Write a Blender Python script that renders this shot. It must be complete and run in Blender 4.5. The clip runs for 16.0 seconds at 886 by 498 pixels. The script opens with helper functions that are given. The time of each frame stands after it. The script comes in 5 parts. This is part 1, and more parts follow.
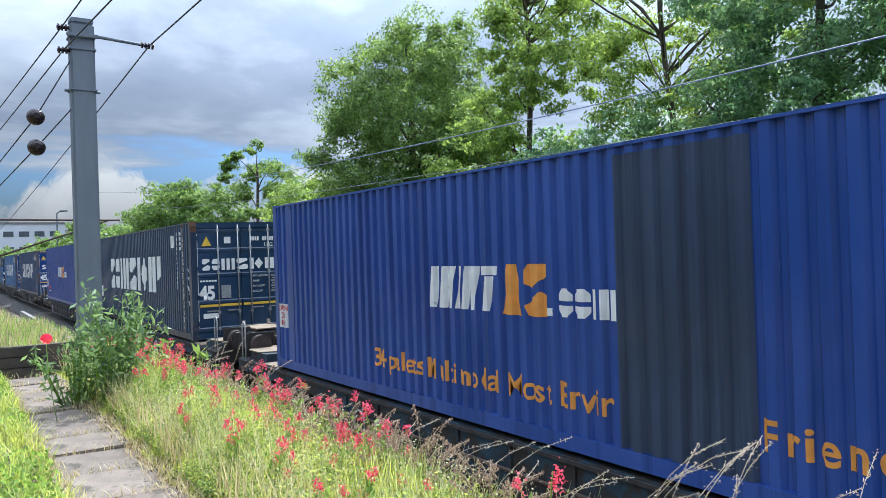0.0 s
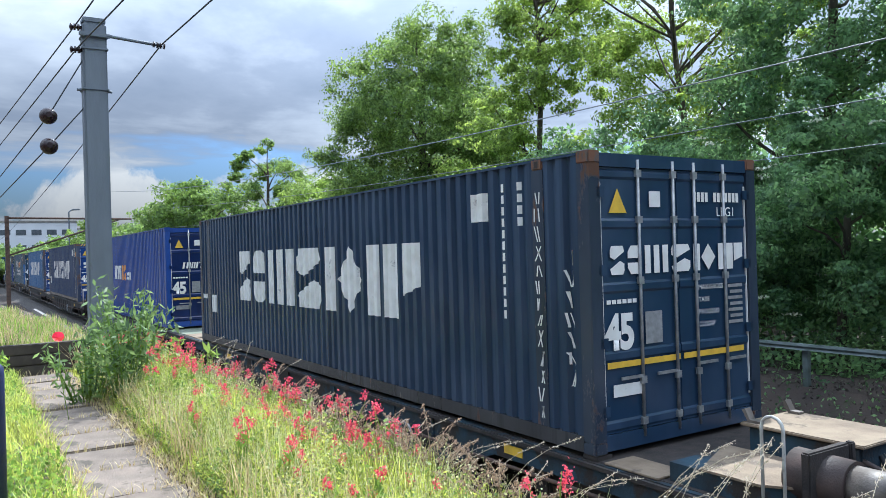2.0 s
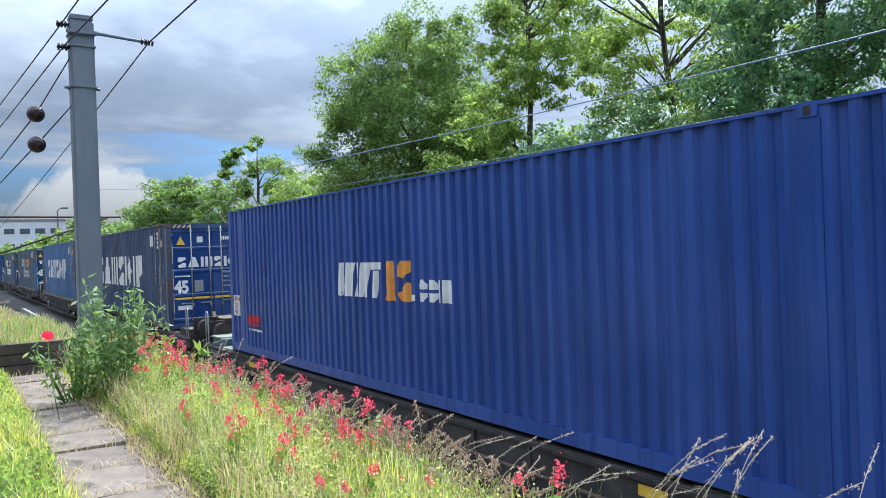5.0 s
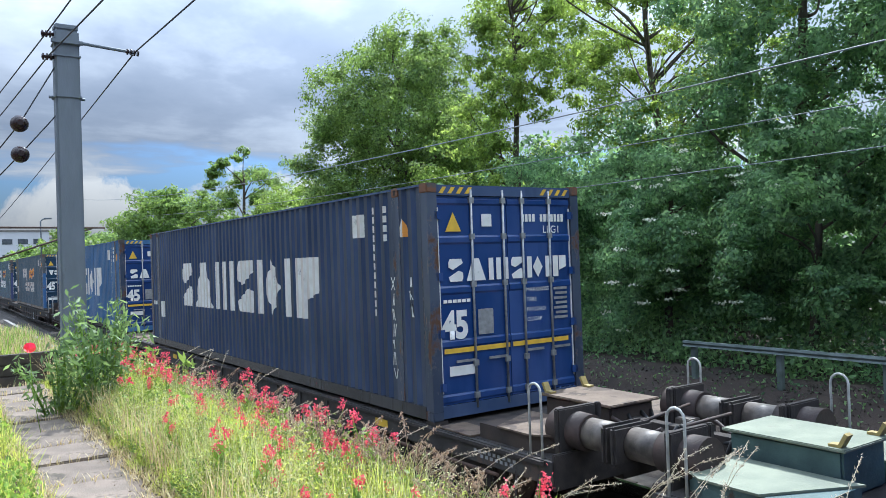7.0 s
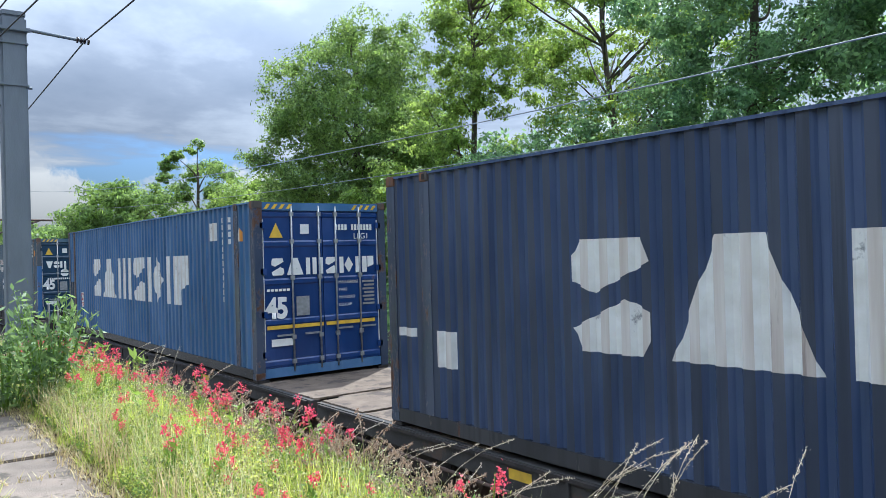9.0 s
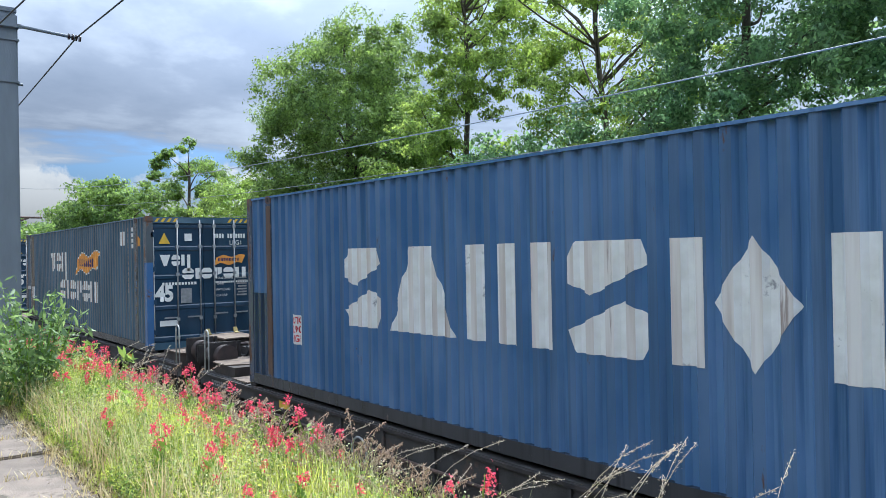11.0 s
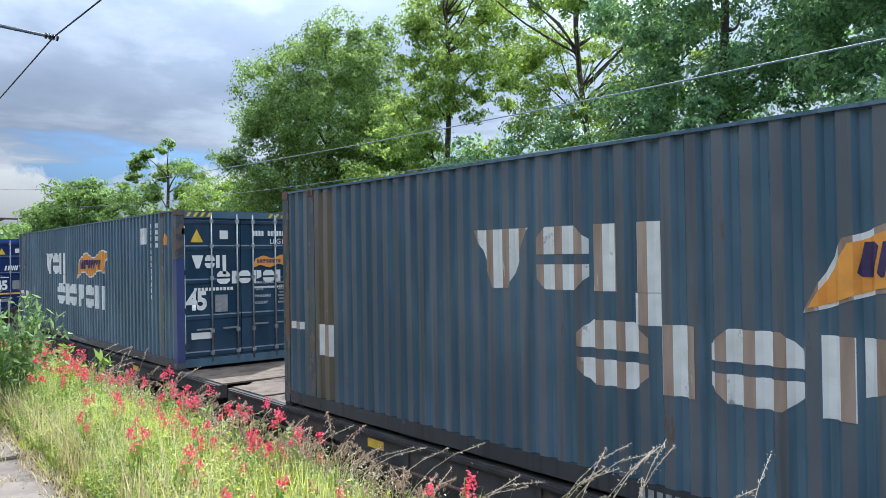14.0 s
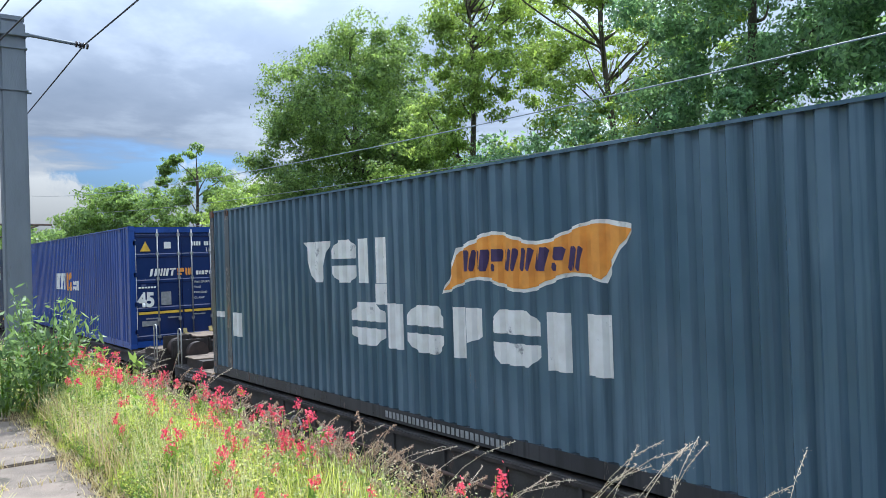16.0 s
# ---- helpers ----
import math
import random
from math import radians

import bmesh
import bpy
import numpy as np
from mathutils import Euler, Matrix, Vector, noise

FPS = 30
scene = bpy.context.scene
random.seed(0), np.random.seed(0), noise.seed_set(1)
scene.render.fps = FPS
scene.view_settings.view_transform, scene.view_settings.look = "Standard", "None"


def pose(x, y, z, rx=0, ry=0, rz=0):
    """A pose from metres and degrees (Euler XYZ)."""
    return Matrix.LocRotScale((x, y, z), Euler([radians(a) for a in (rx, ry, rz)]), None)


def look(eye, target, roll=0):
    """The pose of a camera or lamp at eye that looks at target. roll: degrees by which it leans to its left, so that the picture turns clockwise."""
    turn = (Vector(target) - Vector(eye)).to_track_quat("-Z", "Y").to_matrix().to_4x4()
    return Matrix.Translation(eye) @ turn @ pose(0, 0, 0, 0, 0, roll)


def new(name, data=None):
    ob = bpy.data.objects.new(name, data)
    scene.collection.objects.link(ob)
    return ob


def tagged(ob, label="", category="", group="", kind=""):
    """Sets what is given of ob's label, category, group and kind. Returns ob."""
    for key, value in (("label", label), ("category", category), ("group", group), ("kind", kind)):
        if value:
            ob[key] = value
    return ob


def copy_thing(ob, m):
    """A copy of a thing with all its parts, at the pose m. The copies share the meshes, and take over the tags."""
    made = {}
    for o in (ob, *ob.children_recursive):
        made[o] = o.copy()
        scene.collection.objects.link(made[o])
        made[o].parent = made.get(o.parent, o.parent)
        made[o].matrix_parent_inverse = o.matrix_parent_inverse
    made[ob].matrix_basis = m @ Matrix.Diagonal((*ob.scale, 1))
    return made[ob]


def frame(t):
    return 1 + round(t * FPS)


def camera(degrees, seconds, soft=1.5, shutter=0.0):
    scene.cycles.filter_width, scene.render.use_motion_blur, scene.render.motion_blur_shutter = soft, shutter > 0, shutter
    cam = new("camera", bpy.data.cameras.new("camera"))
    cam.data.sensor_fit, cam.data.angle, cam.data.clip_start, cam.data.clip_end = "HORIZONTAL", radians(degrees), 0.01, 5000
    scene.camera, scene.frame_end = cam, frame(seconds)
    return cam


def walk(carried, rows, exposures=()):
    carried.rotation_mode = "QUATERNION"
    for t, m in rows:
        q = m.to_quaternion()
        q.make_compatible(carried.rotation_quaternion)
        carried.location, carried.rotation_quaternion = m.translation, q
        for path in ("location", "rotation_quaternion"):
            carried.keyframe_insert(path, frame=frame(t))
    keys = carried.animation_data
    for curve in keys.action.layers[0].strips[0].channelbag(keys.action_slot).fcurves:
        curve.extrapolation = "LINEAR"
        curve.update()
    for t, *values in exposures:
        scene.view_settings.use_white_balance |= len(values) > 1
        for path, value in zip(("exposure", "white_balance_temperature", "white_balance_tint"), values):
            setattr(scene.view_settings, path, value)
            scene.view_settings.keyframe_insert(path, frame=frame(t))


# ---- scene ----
# ---------------------------------------------------------------- camera
EYE = (0.0, 0.0, 1.70)
cam = camera(60.0, 16.0, soft=0.7)
TURNS = [
    (0.0, -33.079, 0.213, 1.832), (0.5, -31.304, 0.356, 1.899), (1.0, -31.322, 0.312, 1.974),
    (1.5, -31.769, 0.290, 1.896), (2.0, -32.360, 0.199, 1.647), (2.5, -32.802, -0.074, 1.742),
    (3.0, -32.844, -0.224, 1.818), (3.5, -32.814, -0.392, 1.811), (6.0, -33.145, 0.351, 2.228),
    (6.5, -33.288, 0.583, 2.228), (7.0, -34.039, 0.697, 1.971), (7.5, -34.915, 0.790, 1.961),
    (8.0, -35.632, 0.589, 2.038), (8.5, -36.520, 0.413, 1.769), (9.0, -37.232, 0.305, 1.564),
    (11.5, -38.113, 0.317, 0.956), (12.0, -38.584, 0.263, 0.902), (12.5, -38.694, 0.434, 0.920),
    (13.0, -38.801, 0.587, 1.054), (13.5, -38.917, 0.525, 1.068), (14.0, -39.294, 0.530, 0.928),
    (14.5, -39.800, 0.596, 1.102), (15.0, -40.337, 0.537, 1.156), (15.5, -39.875, 0.391, 1.556),
    (16.0, -37.255, 0.490, 1.848),
]
walk(cam, [(t, pose(*EYE, 90 + tilt, lean, turn)) for t, turn, tilt, lean in TURNS], exposures=[(0, 0.33, 5800, 7), (16, 0.33, 5800, 7)])

# ---------------------------------------------------------------- sky and sun
SUN_AZ, SUN_EL = 52.0, 54.0          # from the track's direction towards the trees; above the horizon
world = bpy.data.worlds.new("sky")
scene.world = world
world.use_nodes = True
wn, wl = world.node_tree.nodes, world.node_tree.links
for n in list(wn):
    wn.remove(n)


def wnode(kind, **values):
    n = wn.new(kind)
    for k, v in values.items():
        n.inputs[k].default_value = v
    return n


def wmath(op, a, b):
    n = wn.new("ShaderNodeMath")
    n.operation = op
    for i, v in enumerate((a, b)):
        if isinstance(v, (int, float)):
            n.inputs[i].default_value = v
        else:
            wl.new(v, n.inputs[i])
    return n.outputs[0]


def wramp(fac, stops):
    n = wn.new("ShaderNodeValToRGB")
    while len(n.color_ramp.elements) < len(stops):
        n.color_ramp.elements.new(0.5)
    for e, (p, c) in zip(n.color_ramp.elements, stops):
        e.position, e.color = p, (*c, 1)
    wl.new(fac, n.inputs[0])
    return n.outputs[0]


sky = wn.new("ShaderNodeTexSky")
sky.sky_type, sky.sun_disc = "NISHITA", False
sky.sun_elevation, sky.sun_rotation = radians(SUN_EL), radians(SUN_AZ)
coord = wn.new("ShaderNodeTexCoord")
split = wn.new("ShaderNodeSeparateXYZ")
wl.new(coord.outputs["Generated"], split.inputs[0])
up = wmath("ADD", wmath("MAXIMUM", split.outputs[2], 0.0), 0.10)
flat = wn.new("ShaderNodeCombineXYZ")
wl.new(wmath("DIVIDE", split.outputs[0], up), flat.inputs[0])
wl.new(wmath("DIVIDE", split.outputs[1], up), flat.inputs[1])
big = wnode("ShaderNodeTexNoise", Scale=0.62, Detail=7.0, Roughness=0.56, Distortion=0.25)
wl.new(flat.outputs[0], big.inputs["Vector"])
# heaped clouds near the horizon keep their height
heap = wnode("ShaderNodeTexNoise", Scale=10.5, Detail=9.0, Roughness=0.62, Distortion=0.3)
wl.new(coord.outputs["Generated"], heap.inputs["Vector"])
deck_colour = wramp(big.outputs["Fac"], [(0.30, (0.245, 0.30, 0.40)), (0.45, (0.36, 0.415, 0.52)), (0.56, (0.60, 0.66, 0.76)), (0.68, (1.05, 1.08, 1.12))])
heap_colour = wramp(heap.outputs["Fac"], [(0.35, (0.62, 0.70, 0.84)), (0.62, (1.15, 1.15, 1.14))])
# the overcast deck thins towards the horizon, where blue shows between heaped clouds
deck_cover = wramp(wmath("ADD", big.outputs["Fac"], wmath("MULTIPLY", wmath("SUBTRACT", split.outputs[2], 0.138), 3.6)), [(0.40, (0, 0, 0)), (0.52, (1, 1, 1))])
heap_cover = wramp(wmath("SUBTRACT", heap.outputs["Fac"], wmath("MULTIPLY", wmath("ABSOLUTE", wmath("SUBTRACT", split.outputs[2], 0.04), 0), 2.2)), [(0.37, (0, 0, 0)), (0.45, (1, 1, 1))])
blue = wnode("ShaderNodeMix")
blue.data_type, blue.blend_type = "RGBA", "MULTIPLY"
blue.inputs[0].default_value = 1.0
wl.new(sky.outputs[0], blue.inputs[6])
blue.inputs[7].default_value = (0.078, 0.100, 0.135, 1)
mix1 = wnode("ShaderNodeMix")
mix1.data_type = "RGBA"
wl.new(heap_cover, mix1.inputs[0])
wl.new(blue.outputs[2], mix1.inputs[6])
wl.new(heap_colour, mix1.inputs[7])
mix2 = wnode("ShaderNodeMix")
mix2.data_type = "RGBA"
wl.new(deck_cover, mix2.inputs[0])
wl.new(mix1.outputs[2], mix2.inputs[6])
wl.new(deck_colour, mix2.inputs[7])
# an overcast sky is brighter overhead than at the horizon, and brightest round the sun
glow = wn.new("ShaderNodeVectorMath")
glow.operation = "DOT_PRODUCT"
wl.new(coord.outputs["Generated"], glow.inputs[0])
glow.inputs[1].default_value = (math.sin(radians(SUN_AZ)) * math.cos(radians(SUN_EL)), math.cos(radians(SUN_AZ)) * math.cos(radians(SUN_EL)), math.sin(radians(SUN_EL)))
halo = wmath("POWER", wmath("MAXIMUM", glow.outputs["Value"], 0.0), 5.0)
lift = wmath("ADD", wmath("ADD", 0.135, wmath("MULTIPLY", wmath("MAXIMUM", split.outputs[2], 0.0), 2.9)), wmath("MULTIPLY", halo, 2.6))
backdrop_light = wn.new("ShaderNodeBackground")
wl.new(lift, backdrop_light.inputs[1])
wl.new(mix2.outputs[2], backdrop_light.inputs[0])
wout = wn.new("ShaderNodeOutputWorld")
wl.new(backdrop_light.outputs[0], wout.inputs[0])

sun = new("sun", bpy.data.lights.new("sun", "SUN"))
sun.data.energy, sun.data.angle, sun.data.color = 5.4, radians(0.6), (1.0, 0.97, 0.90)
sa, se = radians(SUN_AZ), radians(SUN_EL)
sun.matrix_world = look((math.sin(sa) * math.cos(se) * 50, math.cos(sa) * math.cos(se) * 50, math.sin(se) * 50), (0, 0, 0))

# ---------------------------------------------------------------- materials
def material(name, base, dark=None, scale=6.0, fine=60.0, rough=0.7, metal=0.0, bump=0.15, stain=None, stain_at=0.62, per="object", spread=0.0, stretch=(1, 1, 1)):
    """A surface with grain, blotches, an optional stain colour and fine relief."""
    m = bpy.data.materials.new(name)
    m.use_nodes = True
    n, l = m.node_tree.nodes, m.node_tree.links
    bsdf = n["Principled BSDF"]
    tc = n.new("ShaderNodeTexCoord")
    mp = n.new("ShaderNodeMapping")
    mp.inputs["Scale"].default_value = stretch
    l.new(tc.outputs["Object"], mp.inputs[0])
    a = n.new("ShaderNodeTexNoise")
    a.inputs["Scale"].default_value, a.inputs["Detail"].default_value = scale, 5
    b = n.new("ShaderNodeTexNoise")
    b.inputs["Scale"].default_value, b.inputs["Detail"].default_value = fine, 3
    l.new(mp.outputs[0], a.inputs["Vector"])
    l.new(mp.outputs[0], b.inputs["Vector"])
    ramp = n.new("ShaderNodeValToRGB")
    d = dark or tuple(c * 0.6 for c in base)
    ramp.color_ramp.elements[0].position, ramp.color_ramp.elements[0].color = 0.3, (*d, 1)
    ramp.color_ramp.elements[1].position, ramp.color_ramp.elements[1].color = 0.65, (*base, 1)
    l.new(a.outputs["Fac"], ramp.inputs[0])
    colour = ramp.outputs[0]
    if stain:
        sn = n.new("ShaderNodeTexNoise")
        sn.inputs["Scale"].default_value, sn.inputs["Detail"].default_value, sn.inputs["Roughness"].default_value = scale * 0.7, 9, 0.68
        off = n.new("ShaderNodeVectorMath")
        off.operation = "ADD"
        off.inputs[1].default_value = (7.3, 2.1, 4.4)
        l.new(mp.outputs[0], off.inputs[0])
        l.new(off.outputs[0], sn.inputs["Vector"])
        sr = n.new("ShaderNodeValToRGB")
        sr.color_ramp.elements[0].position, sr.color_ramp.elements[1].position = stain_at, stain_at + 0.06
        l.new(sn.outputs["Fac"], sr.inputs[0])
        mx = n.new("ShaderNodeMix")
        mx.data_type = "RGBA"
        mx.inputs[7].default_value = (*stain, 1)
        l.new(sr.outputs[0], mx.inputs[0])
        l.new(colour, mx.inputs[6])
        colour = mx.outputs[2]
    if spread:
        rnd = n.new("ShaderNodeObjectInfo").outputs["Random"] if per == "object" else n.new("ShaderNodeNewGeometry").outputs["Random Per Island"]
        mr = n.new("ShaderNodeMapRange")
        mr.inputs[3].default_value, mr.inputs[4].default_value = 1 - spread, 1 + spread
        l.new(rnd, mr.inputs[0])
        hs = n.new("ShaderNodeHueSaturation")
        l.new(mr.outputs[0], hs.inputs["Value"])
        l.new(colour, hs.inputs["Color"])
        colour = hs.outputs[0]
    l.new(colour, bsdf.inputs["Base Color"])
    bsdf.inputs["Roughness"].default_value, bsdf.inputs["Metallic"].default_value = rough, metal
    if bump:
        bp = n.new("ShaderNodeBump")
        bp.inputs["Strength"].default_value, bp.inputs["Distance"].default_value = bump, 0.02
        l.new(b.outputs["Fac"], bp.inputs["Height"])
        l.new(bp.outputs[0], bsdf.inputs["Normal"])
    return m


def foliage(name, base, tip, through_light=0.45, spread=0.35):
    """Leaves: two greens by leaf, light passing through, slight gloss."""
    m = bpy.data.materials.new(name)
    m.use_nodes = True
    n, l = m.node_tree.nodes, m.node_tree.links
    bsdf, out = n["Principled BSDF"], n["Material Output"]
    rnd = n.new("ShaderNodeNewGeometry").outputs["Random Per Island"]
    mx = n.new("ShaderNodeMix")
    mx.data_type = "RGBA"
    mx.inputs[6].default_value, mx.inputs[7].default_value = (*base, 1), (*tip, 1)
    tc = n.new("ShaderNodeTexCoord")
    ns = n.new("ShaderNodeTexNoise")
    ns.inputs["Scale"].default_value, ns.inputs["Detail"].default_value = 0.9, 3
    l.new(tc.outputs["Object"], ns.inputs["Vector"])
    ad = n.new("ShaderNodeMath")
    ad.operation = "MULTIPLY_ADD"
    ad.inputs[1].default_value = 0.5
    l.new(rnd, ad.inputs[0])
    mr0 = n.new("ShaderNodeMapRange")
    mr0.inputs[1].default_value, mr0.inputs[2].default_value, mr0.inputs[4].default_value = 0.35, 0.65, 0.5
    l.new(ns.outputs["Fac"], mr0.inputs[0])
    l.new(mr0.outputs[0], ad.inputs[2])
    l.new(ad.outputs[0], mx.inputs[0])
    mr = n.new("ShaderNodeMapRange")
    mr.inputs[3].default_value, mr.inputs[4].default_value = 1 - spread, 1 + spread
    l.new(rnd, mr.inputs[0])
    hs = n.new("ShaderNodeHueSaturation")
    l.new(mr.outputs[0], hs.inputs["Value"])
    l.new(mx.outputs[2], hs.inputs["Color"])
    l.new(hs.outputs[0], bsdf.inputs["Base Color"])
    bsdf.inputs["Roughness"].default_value = 0.5
    tr = n.new("ShaderNodeBsdfTranslucent")
    bright = n.new("ShaderNodeHueSaturation")
    bright.inputs["Hue"].default_value, bright.inputs["Value"].default_value = 0.475, 1.6
    l.new(hs.outputs[0], bright.inputs["Color"])
    l.new(bright.outputs[0], tr.inputs[0])
    ms = n.new("ShaderNodeMixShader")
    ms.inputs[0].default_value = through_light
    l.new(bsdf.outputs[0], ms.inputs[1])
    l.new(tr.outputs[0], ms.inputs[2])
    l.new(ms.outputs[0], out.inputs[0])
    return m


def paint(name, base, rust=(0.10, 0.048, 0.026), rust_at=0.66, rough=0.25, chalk=0.5):
    """Container paint: chalked patches, streaks running down, scratches, rust breaking through."""
    m = bpy.data.materials.new(name)
    m.use_nodes = True
    n, l = m.node_tree.nodes, m.node_tree.links
    bsdf = n["Principled BSDF"]
    tc = n.new("ShaderNodeTexCoord")
    shift = n.new("ShaderNodeVectorMath")
    shift.operation = "ADD"
    spot = n.new("ShaderNodeCombineXYZ")
    far = n.new("ShaderNodeMath")
    far.operation = "MULTIPLY"
    far.inputs[1].default_value = 40.0
    l.new(n.new("ShaderNodeObjectInfo").outputs["Random"], far.inputs[0])
    l.new(far.outputs[0], spot.inputs[1])
    l.new(tc.outputs["Object"], shift.inputs[0])
    l.new(spot.outputs[0], shift.inputs[1])

    def layer(stretch, scale, detail, rough_n, lo, hi):
        mp = n.new("ShaderNodeMapping")
        mp.inputs["Scale"].default_value = stretch
        l.new(shift.outputs[0], mp.inputs[0])
        t = n.new("ShaderNodeTexNoise")
        t.inputs["Scale"].default_value, t.inputs["Detail"].default_value, t.inputs["Roughness"].default_value = scale, detail, rough_n
        l.new(mp.outputs[0], t.inputs["Vector"])
        r = n.new("ShaderNodeMapRange")
        r.inputs[1].default_value, r.inputs[2].default_value = lo, hi
        l.new(t.outputs["Fac"], r.inputs[0])
        return r.outputs[0]

    def blend(fac, under, over):
        mx = n.new("ShaderNodeMix")
        mx.data_type = "RGBA"
        l.new(fac, mx.inputs[0])
        if isinstance(under, tuple):
            mx.inputs[6].default_value = (*under, 1)
        else:
            l.new(under, mx.inputs[6])
        mx.inputs[7].default_value = (*over, 1)
        return mx.outputs[2]
    grey = sum(base) / 3
    faded = tuple(c * 1.15 + chalk * 0.5 * grey + 0.012 * chalk for c in base)
    grimy = tuple(c * 0.78 + 0.003 for c in base)
    colour = blend(layer((1, 1, 0.6), 0.8, 4, 0.55, 0.40, 0.62), base, faded)
    colour = blend(layer((1, 7, 0.22), 1.1, 5, 0.6, 0.50, 0.66), colour, grimy)
    scratch = layer((1, 22, 0.5), 1.6, 4, 0.7, 0.72, 0.76)
    colour = blend(scratch, colour, tuple(min(0.5, c * 1.6 + 0.10) for c in base))
    rusting = layer((1, 3.0, 0.8), 1.5, 10, 0.72, rust_at, rust_at + 0.05)
    colour = blend(rusting, colour, rust)
    l.new(colour, bsdf.inputs["Base Color"])
    gl = n.new("ShaderNodeMapRange")
    gl.inputs[3].default_value, gl.inputs[4].default_value = rough, 0.8
    l.new(rusting, gl.inputs[0])
    l.new(gl.outputs[0], bsdf.inputs["Roughness"])
    dent = n.new("ShaderNodeTexNoise")
    dent.inputs["Scale"].default_value, dent.inputs["Detail"].default_value = 2.5, 3
    l.new(shift.outputs[0], dent.inputs["Vector"])
    bp = n.new("ShaderNodeBump")
    bp.inputs["Strength"].default_value, bp.inputs["Distance"].default_value = 0.22, 0.03
    l.new(dent.outputs["Fac"], bp.inputs["Height"])
    l.new(bp.outputs[0], bsdf.inputs["Normal"])
    return m


NAVY = paint("navy_paint", (0.017, 0.043, 0.090), rust_at=0.70)
ROYAL = paint("royal_blue_paint", (0.020, 0.064, 0.275), rust_at=0.82, chalk=0.2)
# door ends of the royal blue containers, set darker than ROYAL
DOORNAVY = paint("darker_royal_door_tone", (0.008, 0.023, 0.105), rust_at=0.78, chalk=0.2)
GRIME = paint("grimy_rail_paint", (0.032, 0.034, 0.040), rust_at=0.62)
PATCH = paint("dark_patch_paint", (0.032, 0.050, 0.096), rust_at=0.80, chalk=0.2)
MIDBLUE = paint("faded_blue_paint", (0.046, 0.076, 0.160), rust_at=0.68)
# door ends of the slate blue containers, set darker than TEAL
DOORTEAL = paint("darker_slate_door_tone", (0.017, 0.046, 0.086), rust_at=0.68)
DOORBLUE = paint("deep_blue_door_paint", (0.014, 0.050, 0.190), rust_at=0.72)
BRIGHT = paint("worn_blue_paint", (0.062, 0.155, 0.315), rust_at=0.68)
TEAL = paint("slate_blue_paint", (0.070, 0.128, 0.178), rust_at=0.68)
RIDGE_TEAL = paint("scoured_slate_paint", (0.088, 0.098, 0.110), rust=(0.13, 0.085, 0.06), rust_at=0.62, rough=0.6)
RIDGE_BLUE = paint("scoured_blue_paint", (0.034, 0.046, 0.078), rust_at=0.66, rough=0.6)
RIDGE_BRIGHT = paint("scoured_bright_blue_paint", (0.050, 0.116, 0.230), rust_at=0.64, rough=0.5)
PATCH_BLUE = paint("touch_up_blue", (0.050, 0.130, 0.290), rust_at=0.62)
PATCH_VIOLET = paint("touch_up_violet_blue", (0.036, 0.050, 0.150), rust_at=0.70)
BROWNED = paint("rust_stained_paint", (0.130, 0.105, 0.075), rust_at=0.64)
POST_NAVY = paint("rusty_navy_paint", (0.026, 0.040, 0.066), rust_at=0.57)
POST_BLUE = paint("rusty_blue_paint", (0.050, 0.066, 0.105), rust_at=0.54)
POST_TEAL = paint("rusty_slate_paint", (0.070, 0.080, 0.088), rust=(0.16, 0.085, 0.05), rust_at=0.54)
CASTING = paint("rusted_casting_paint", (0.075, 0.062, 0.056), rust=(0.17, 0.08, 0.045), rust_at=0.48, rough=0.7)
RUST = material("rusted_steel", (0.12, 0.075, 0.055), (0.05, 0.035, 0.03), scale=8, rough=0.85, bump=0.3)
GALV = material("dull_zinc", (0.42, 0.43, 0.44), (0.25, 0.26, 0.27), scale=14, rough=0.5, metal=0.6, bump=0.1)
WHITE = material("worn_white_paint", (0.84, 0.84, 0.82), (0.70, 0.69, 0.65), scale=5, rough=0.6, bump=0.1, stain=(0.30, 0.30, 0.31), stain_at=0.62)
WORN_WHITE = material("white_paint_worn_to_rust", (0.42, 0.31, 0.24), (0.26, 0.17, 0.12), scale=4, rough=0.75, bump=0.15, stain=(0.72, 0.70, 0.66), stain_at=0.60, stretch=(1, 2, 0.3))
STREAKED = material("streaked_white_paint", (0.76, 0.73, 0.69), (0.52, 0.45, 0.40), scale=3, rough=0.65, bump=0.1, stain=(0.34, 0.28, 0.25), stain_at=0.60, stretch=(1, 3, 0.2))
WORN_ORANGE = material("orange_paint_worn_to_rust", (0.40, 0.19, 0.07), (0.24, 0.12, 0.06), scale=4, rough=0.75, bump=0.15, stain=(0.78, 0.36, 0.06), stain_at=0.62, stretch=(1, 2, 0.3))
ORANGE = material("orange_paint", (0.85, 0.36, 0.06), (0.66, 0.27, 0.05), scale=6, rough=0.6, bump=0.1, stain=(0.2, 0.12, 0.08), stain_at=0.74)
YELLOW = material("yellow_paint", (0.80, 0.52, 0.05), (0.6, 0.38, 0.05), scale=8, rough=0.6, bump=0.1)
RED = material("red_paint", (0.60, 0.04, 0.05), scale=8, rough=0.6, bump=0.05)
GREYMARK = material("grey_label", (0.32, 0.33, 0.34), scale=12, rough=0.7, bump=0.05)
BLUEMARK = material("pale_blue_marker", (0.10, 0.24, 0.45), scale=8, rough=0.6, bump=0.05)
PURPLE = material("purple_paint", (0.06, 0.035, 0.12), scale=8, rough=0.6, bump=0.05)
